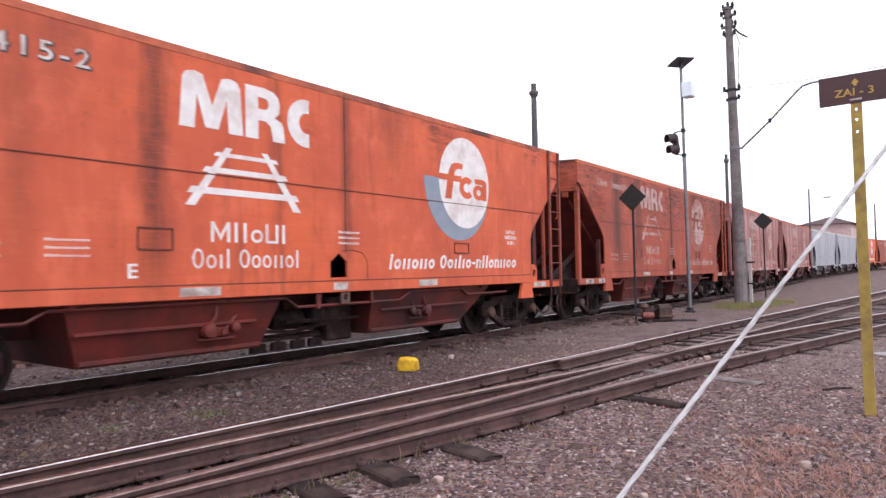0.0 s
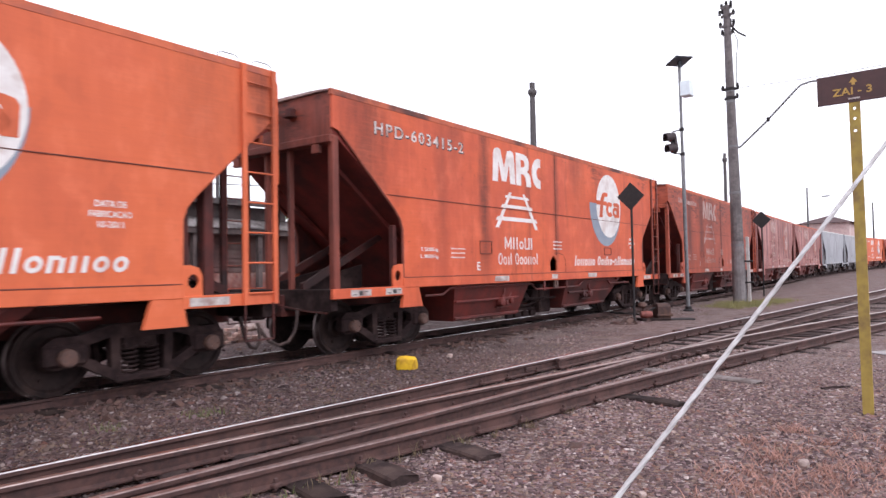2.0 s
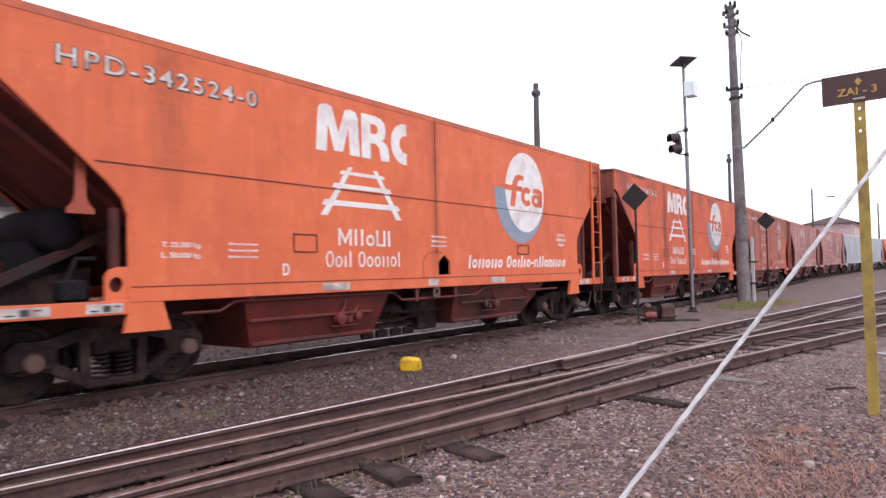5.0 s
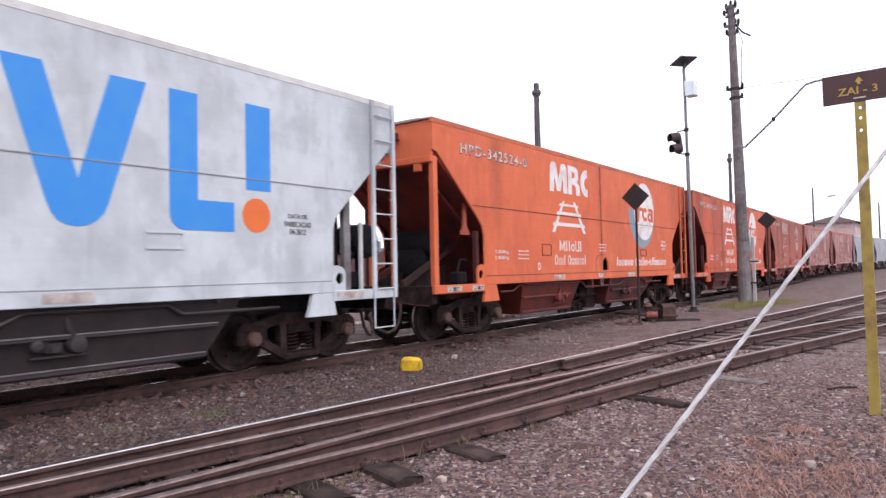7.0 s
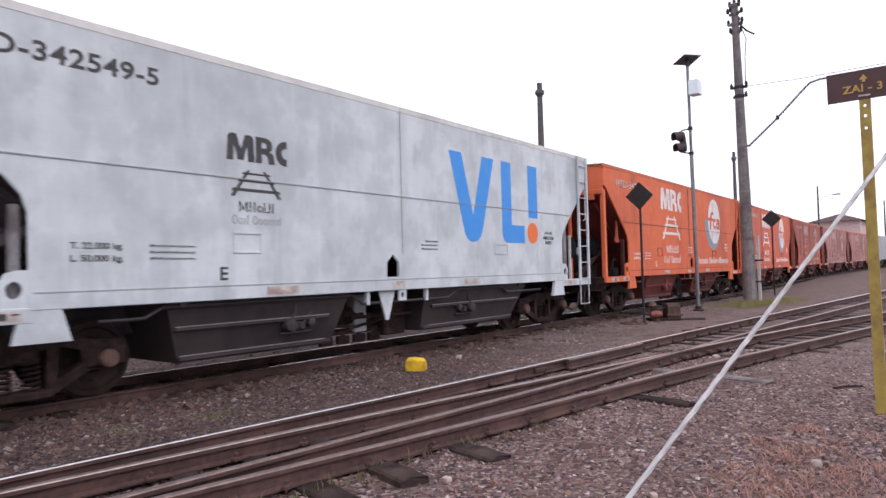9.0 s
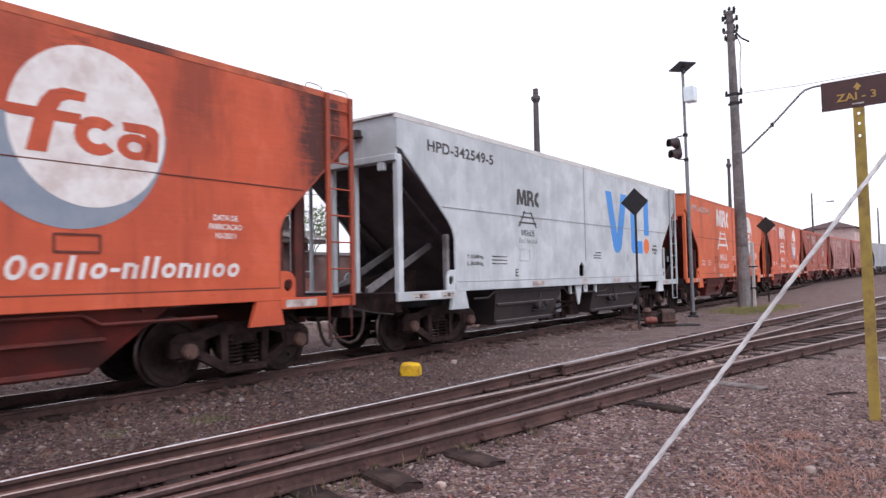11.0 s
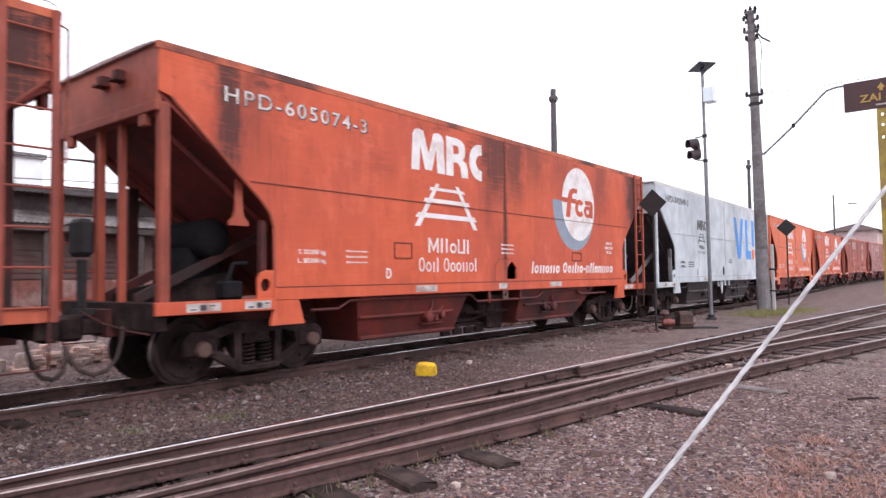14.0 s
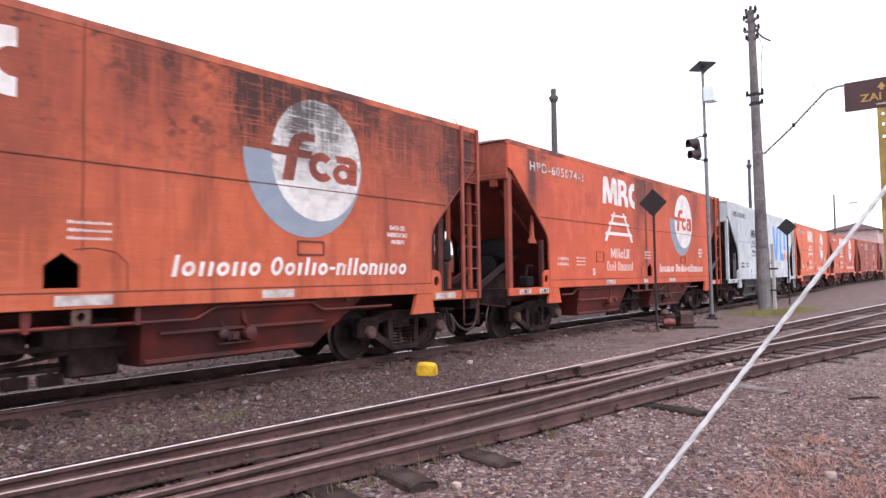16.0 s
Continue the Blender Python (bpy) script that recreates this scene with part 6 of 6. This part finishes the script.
grass("weeds", [(4.9, 3.62, 0.14), (5.3, 3.55, 0.12), (4.55, 3.3, 0.16), (3.3, 4.0, 0.14), (3.6, 3.95, 0.1), (2.9, 3.4, 0.14), (3.3, 3.35, 0.1), (2.5, 4.3, 0.12), (4.1, 6.2, 0.3), (3.2, 6.4, 0.25), (7.0, 3.3, 0.15), (2.45, 3.15, 0.2)], 50, 0.10, GRASS_GREEN, "small green weeds growing between the rails", 3)
grass("weeds", [(25.5, 5.6, 1.0), (26.5, 5.3, 1.0), (24.3, 5.9, 0.9), (27.6, 5.2, 1.0), (28.8, 5.0, 0.8), (25.0, 5.2, 0.7), (26.2, 6.1, 0.8), (27.4, 5.9, 0.7), (23.6, 5.4, 0.5)], 60, 0.17, GRASS_YELLOWISH, "yellowish green weeds round the foot of the power pole", 4)
dry = random.Random(8)
grass("weeds", [(x, near_turn_y(x) - dry.uniform(0.08, 0.3), dry.uniform(0.03, 0.09)) for x in (2.2, 2.5, 2.7, 3.0, 3.15, 3.4, 3.6, 3.9, 4.1, 4.5, 4.9, 5.4, 6.1)], 160, 0.13, GRASS_STRAW, "thin straw-coloured weeds standing along the rusty rail", 31, 0.5)
grass("weeds", [(x, near_turn_y(x) + dry.uniform(0.1, 0.3), dry.uniform(0.03, 0.07)) for x in (2.4, 2.9, 3.5, 4.3, 5.2, 5.6, 6.6)], 140, 0.11, GRASS_GREEN, "small green weeds along the rusty rail", 32, 0.6)
grass("dry_grass", [(dry.uniform(4.2, 6.6), dry.uniform(0.1, 1.35), dry.uniform(0.06, 0.2)) for _ in range(50)] + [(4.95, 1.25, 0.26), (5.0, 0.9, 0.34), (5.5, 0.55, 0.30), (5.45, 1.05, 0.22), (4.6, 1.1, 0.22)], 95, 0.075, GRASS_DRY, "low dry reddish grass in patches on the gravel", 5, 1.7)
grass("dry_grass", [(2.6, 6.1, 0.35), (3.0, 5.9, 0.3), (6.1, 6.9, 0.25), (9.6, 5.6, 0.4), (11.2, 5.9, 0.5), (13.0, 5.6, 0.5), (5.2, 5.6, 0.25), (20.5, 5.6, 0.6), (4.4, 5.75, 0.3), (6.4, 5.9, 0.35), (7.2, 5.7, 0.3), (5.7, 6.1, 0.3), (8.3, 5.4, 0.3)], 34, 0.05, GRASS_STRAW, "thin straw-coloured grass between the tracks", 9)
loose_stones("clods", 26, (16.2, 17.4, 6.15, 6.75), 0.11, 25, "dark oily lumps and scrap heaped beside the diamond board", mat=CLOD)
loose_stones("clods", 220, (5.0, 16.0, 2.4, 4.9), 0.05, 21, "dark oily clods between the yard rails", mat=CLOD)
loose_stones("clods", 500, (2.0, 16.0, 6.75, 7.6), 0.055, 26, "broken rust-brown flakes along the main track", 0.12, mat=RUST_DARK)
loose_stones("clods", 900, (2.2, 22.0, 7.15, 7.72), 0.05, 22, "rust-brown clods against the main track's rail", mat=CLOD)
bm = bmesh.new()
box(bm, -0.5, 0.5, -0.28, 0.28, 0.0, 0.035, bevel=0.01)
solo("cover_plate", bm, WORN_EDGE, "bare metal cover plate lying on the gravel", "cover plate").matrix_basis = pose(12.9, 0.45, ground_z(12.9, 0.45) - 0.005, 0, 0, -38)
bm = bmesh.new()
tube(bm, [(-0.18, 0, 0.012), (0, 0.01, 0.02), (0.2, -0.01, 0.012)], 0.012, 6)
solo("stick", bm, SLEEPER, "short dark stick lying on the gravel", "stick").matrix_basis = pose(8.9, 1.0, ground_z(8.9, 1.0), 0, 0, -40)
loose_stones("gravel", 60000, (1.2, 13.0, -0.8, 7.2), 0.018, 11, "loose red-brown gravel stones round the near tracks")
loose_stones("gravel", 6000, (2.0, 24.0, 6.0, 11.0), 0.034, 12, "dark ballast stones along the main track")


# ---------------------------------------------------------------- behind the train
def corrugated(name, parent, x0, x1, rows_yz, mat, label=""):
    bm = bmesh.new()
    n = int((x1 - x0) / 0.09)
    rows = [[bm.verts.new((x0 + i * 0.09, y, z + 0.035 * (i % 2))) for y, z in rows_yz] for i in range(n + 1)]
    for a, b in zip(rows, rows[1:]):
        for k in range(len(rows_yz) - 1):
            bm.faces.new((a[k], b[k], b[k + 1], a[k + 1]))
    bmesh.ops.solidify(bm, geom=list(bm.faces), thickness=0.02)
    return part(name, bm, mat, parent, label)


def build_shed():
    """A long goods shed: a pale lean-to roof before a dark upper storey, boarded wall below."""
    s = thing("shed", pose(0, 0, 0), "long goods shed with corrugated lean-to roof and boarded walls", "shed")
    x0, x1, y0 = -8.0, 21.2, 24.0
    boxes("wall", SHED_WALL, s, [(x0, x1, y0, y0 + 0.25, -0.2, 3.5)])
    boxes("upper_wall", SHED_DARK, s, [(x0, x1, y0 + 1.3, y0 + 1.5, 3.4, 4.5)])
    boxes("wall", SHED_WALL, s, [(x0, x0 + 0.25, y0 + 0.25, y0 + 7, -0.2, 3.5), (x1 - 0.25, x1, y0 + 0.25, y0 + 7, -0.2, 3.5)])
    corrugated("lean_to_roof", s, x0 - 0.4, x1 + 0.4, ((y0 - 0.9, 3.32), (y0 + 1.3, 3.92)), SHED_ROOF, "pale corrugated lean-to roof")
    corrugated("roof", s, x0 - 0.4, x1 + 0.4, ((y0 + 0.7, 4.48), (y0 + 3.6, 5.1), (y0 + 7.8, 4.3)), SHED_DARK, "sooty corrugated upper roof")
    for i in range(9):
        x = x0 + 1.2 + i * 3.1
        boxes("roof_post", SHED_DARK, s, [(x, x + 0.22, y0 - 0.75, y0 - 0.53, -0.2, 3.3)], bevel=0.02)
    boxes("eave_beam", SHED_DARK, s, [(x0 - 0.4, x1 + 0.4, y0 - 0.85, y0 - 0.65, 3.08, 3.30)], bevel=0.02)
    for k in range(9):
        z = 1.55 + k * 0.19
        boxes("board", SHED_WALL, s, [(x0, x1, y0 - 0.04 - 0.012 * (k % 2), y0 - 0.005, z, z + 0.165)])
    boxes("plinth", BRICK, s, [(x0, x1, y0 - 0.12, y0 - 0.005, -0.2, 1.5)])
    low = thing("yard_wall", pose(0, 0, 0), "low sooty brown yard wall with a pale coping", "wall")
    boxes("wall_body", SHED_WALL, low, [(21.6, 44.0, 24.2, 24.5, -0.2, 2.6)])
    boxes("coping", CONCRETE_PALE, low, [(21.6, 44.0, 24.12, 24.58, 2.6, 2.75)])
    boxes("plinth", BRICK, low, [(21.6, 44.0, 24.05, 24.195, -0.2, 0.9)])


def build_tree(x, y, h, seed):
    t = thing("tree", pose(x, y, 0), "small dusty green tree behind the yard wall", "tree")
    rng = random.Random(seed)
    bm = bmesh.new()
    tube(bm, [(0, 0, -0.3), (0.1, 0.05, h * 0.3), (0.05, 0.1, h * 0.55)], 0.16, 8, 0.08)
    tips = []
    for k in range(9):
        a = k * 2.4
        base = Vector((0.06, 0.07, h * (0.35 + 0.02 * k)))
        tip = Vector((math.cos(a) * rng.uniform(0.6, 1.5), math.sin(a) * rng.uniform(0.6, 1.5), h * rng.uniform(0.6, 0.98)))
        tube(bm, [base, (base + tip) / 2 + Vector((0, 0, 0.15)), tip], 0.05, 5, 0.015)
        tips.append(tip)
    part("trunk", bm, BARK, t)
    verts, faces = [], []
    for tip in tips:
        for _ in range(170):
            c = tip + Vector((rng.gauss(0, 0.42), rng.gauss(0, 0.42), rng.gauss(0, 0.36)))
            u = Vector((rng.uniform(-1, 1), rng.uniform(-1, 1), rng.uniform(-1, 1))).normalized() * 0.11
            v = u.orthogonal().normalized() * 0.05
            k = len(verts)
            verts += [c - u, c + v, c + u, c - v]
            faces.append((k, k + 1, k + 2, k + 3))
    me = bpy.data.meshes.new("crown")
    me.from_pydata(verts, [], faces)
    me.materials.append(LEAF)
    part("crown", me, None, t)


build_tree(27.5, 31, 5.9, 3)
build_shed()


def build_station_house():
    s = thing("station_house", pose(121, 10.8, rise(121) - 0.75), "pale pink plastered house with dark hipped roof", "house")
    boxes("wall", PLASTER_PINK, s, [(0, 9, 0, 6.6, -0.3, 8.0)])
    bm = bmesh.new()
    v = [bm.verts.new(p) for p in ((-0.6, -0.6, 8.0), (9.6, -0.6, 8.0), (9.6, 7.2, 8.0), (-0.6, 7.2, 8.0), (3.0, 3.0, 9.35), (6.0, 3.6, 9.35))]
    for q in ((0, 1, 5, 4), (1, 2, 5), (2, 3, 4, 5), (3, 0, 4), (3, 2, 1, 0)):
        bm.faces.new([v[i] for i in q])
    part("roof", bm, ROOF_TILE, s, "dark clay hipped roof")
    for i in range(3):
        y = 0.9 + i * 2.0
        wdw = boxes("window", DARKMETAL, s, [(-0.03, 0.02, y, y + 1.0, 4.4, 5.9)])
        boxes("lintel", WHITEBOX, wdw, [(-0.06, -0.031, y - 0.08, y + 1.08, 5.9, 6.0)])
        boxes("sill", WHITEBOX, wdw, [(-0.06, -0.031, y - 0.08, y + 1.08, 4.3, 4.4)])


build_station_house()
rng_r = random.Random(5)
for i in range(22):
    lump("rubble", (2.5 + i * 0.6 + rng_r.uniform(-0.3, 0.3), rng_r.uniform(12.3, 15.0)), (rng_r.uniform(0.1, 0.35), rng_r.uniform(0.1, 0.3), rng_r.uniform(0.06, 0.2)), RUBBLE, "pale rubble lying on the ground behind the train", "rubble", i + 40, "rubble behind the train")
for i in range(26):
    lump("rubble", (2 + i * 0.75 + rng_r.uniform(-0.3, 0.3), rng_r.uniform(21, 23.2)), (rng_r.uniform(0.15, 0.5), rng_r.uniform(0.15, 0.4), rng_r.uniform(0.1, 0.3)), RUBBLE, "pale rubble and rubbish heaped before the shed", "rubble", i, "rubble before the shed")


def brick_meshes():
    out = []
    for k in range(3):
        rng = random.Random(60 + k)
        bm = bmesh.new()
        ln = (0.24, 0.21, 0.13)[k]
        box(bm, -ln / 2, ln / 2, -0.055, 0.055, 0.0, 0.065, bevel=0.008)
        for v in bm.verts:
            v.co += Vector((rng.uniform(-0.008, 0.008), rng.uniform(-0.006, 0.006), rng.uniform(-0.004, 0.004)))
        out.append(mesh_of("brick", bm, PALE_BRICK))
    return out


def build_brick_pile(x0, x1, y, high, seed, label):
    """Old bricks thrown in a low bank, loose on top."""
    rng = random.Random(seed)
    pile = thing("brick_pile", pose((x0 + x1) / 2, y, ground_z((x0 + x1) / 2, y)), label, "brick pile", "brick piles behind the train")
    half = (x1 - x0) / 2
    for c in range(high):
        for row in range(3):
            u = -half + 0.08 * c + rng.uniform(0, 0.15)
            while u < half - 0.08 * c:
                if rng.random() < 0.93 - 0.12 * c:
                    b = new("brick", rng.choice(BRICKS))
                    b.parent = pile
                    b.matrix_basis = pose(u, (row - 1) * 0.16 + rng.uniform(-0.04, 0.04), c * 0.063 + 0.02 * (c > high - 2) * rng.random() - 0.01, rng.uniform(-4, 4), rng.uniform(-6, 6), rng.uniform(-28, 28))
                u += rng.uniform(0.25, 0.42)


PALE_BRICK = surface("pale_weathered_brick", (0.52, 0.34, 0.29), (0.38, 0.22, 0.18), 9, 0.85, 0.4, dirt=(0.62, 0.54, 0.49), dirt_scale=4, per_piece=0.25)
BRICKS = brick_meshes()
build_brick_pile(4.2, 6.6, 12.4, 6, 71, "low bank of pale broken bricks behind the main track")
build_brick_pile(7.2, 9.4, 12.2, 5, 72, "low bank of pale broken bricks behind the main track")
build_brick_pile(15.6, 17.6, 10.75, 3, 73, "scattered pale bricks beside the main track")


def build_white_block():
    s = thing("apartment_house", pose(13.0, 60.0, 0), "plain white plastered apartment house beyond the shed", "house")
    boxes("wall", WHITE_PLASTER, s, [(0, 9.3, 0, 10, -0.3, 11.6)])
    boxes("roof", CONCRETE_PALE, s, [(-0.2, 9.5, -0.2, 10.2, 11.6, 12.0)])
    for z in (2.2, 5.2):
        for x in (1.0, 3.8, 6.6):
            wdw = boxes("window", GALV, s, [(x, x + 1.5, -0.04, 0.02, z, z + 1.2)])
            boxes("sill", CONCRETE_PALE, wdw, [(x - 0.1, x + 1.6, -0.12, -0.041, z - 0.1, z)])


WHITE_PLASTER = surface("white_plaster", (0.86, 0.88, 0.88), (0.82, 0.84, 0.84), 1.5, 0.85, 0.2, dirt=(0.74, 0.76, 0.76), dirt_scale=0.3)
build_white_block()
for z0, z1 in ((4.9, 5.6), (4.2, 5.0)):
    bm = bmesh.new()
    tube(bm, [(-8 + 37.25 * u, 24.5 - 8.5 * u, z0 + (z1 - z0) * u - 0.5 * u * (1 - u)) for u in [i / 16 for i in range(17)]], 0.014, 5)
    solo("overhead_cable", bm, DARKMETAL, "thin black cable slung from the shed to a pole", "cable", "cables behind the train")


# ---------------------------------------------------------------- what moves
PITCH, START = 14.945, 6.90


def travelled(t):
    return 7.0 * (0.482978 * t + 1.12352e-3 * t * t - 1.1222e-5 * t ** 3)


def line_table():
    xs = np.arange(-90, 190, 0.25)
    ys = np.array([line_y(x) for x in xs])
    ds = np.hypot(np.diff(xs), np.diff(ys))
    arc = np.concatenate([[0], np.cumsum(ds)])
    return xs, ys, arc - np.interp(0, xs, arc)


LINE = line_table()


def on_line(a):
    xs, ys, arc = LINE
    x = float(np.interp(a, arc, xs))
    return Vector((x, line_y(x), rise(x) + RAIL_Z))


def wagon_pose(a):
    p, q = on_line(a - 5.29), on_line(a + 5.29)
    d = q - p
    return pose(*((p + q) / 2), 0, -math.degrees(math.atan2(d.z, d.xy.length)), math.degrees(math.atan2(d.y, d.x)))


def motions():
    for k, w in TRAIN.items():
        walk(w, [(t, wagon_pose(START + k * PITCH + travelled(t))) for t in range(17)])
    turns = [i * 16 / 112 for i in range(113)]
    for w in WHEELSETS:
        at = w.location.copy()
        walk(w, [(t, pose(*at, 0, math.degrees(travelled(t) / 0.42), 0)) for t in turns])


motions()
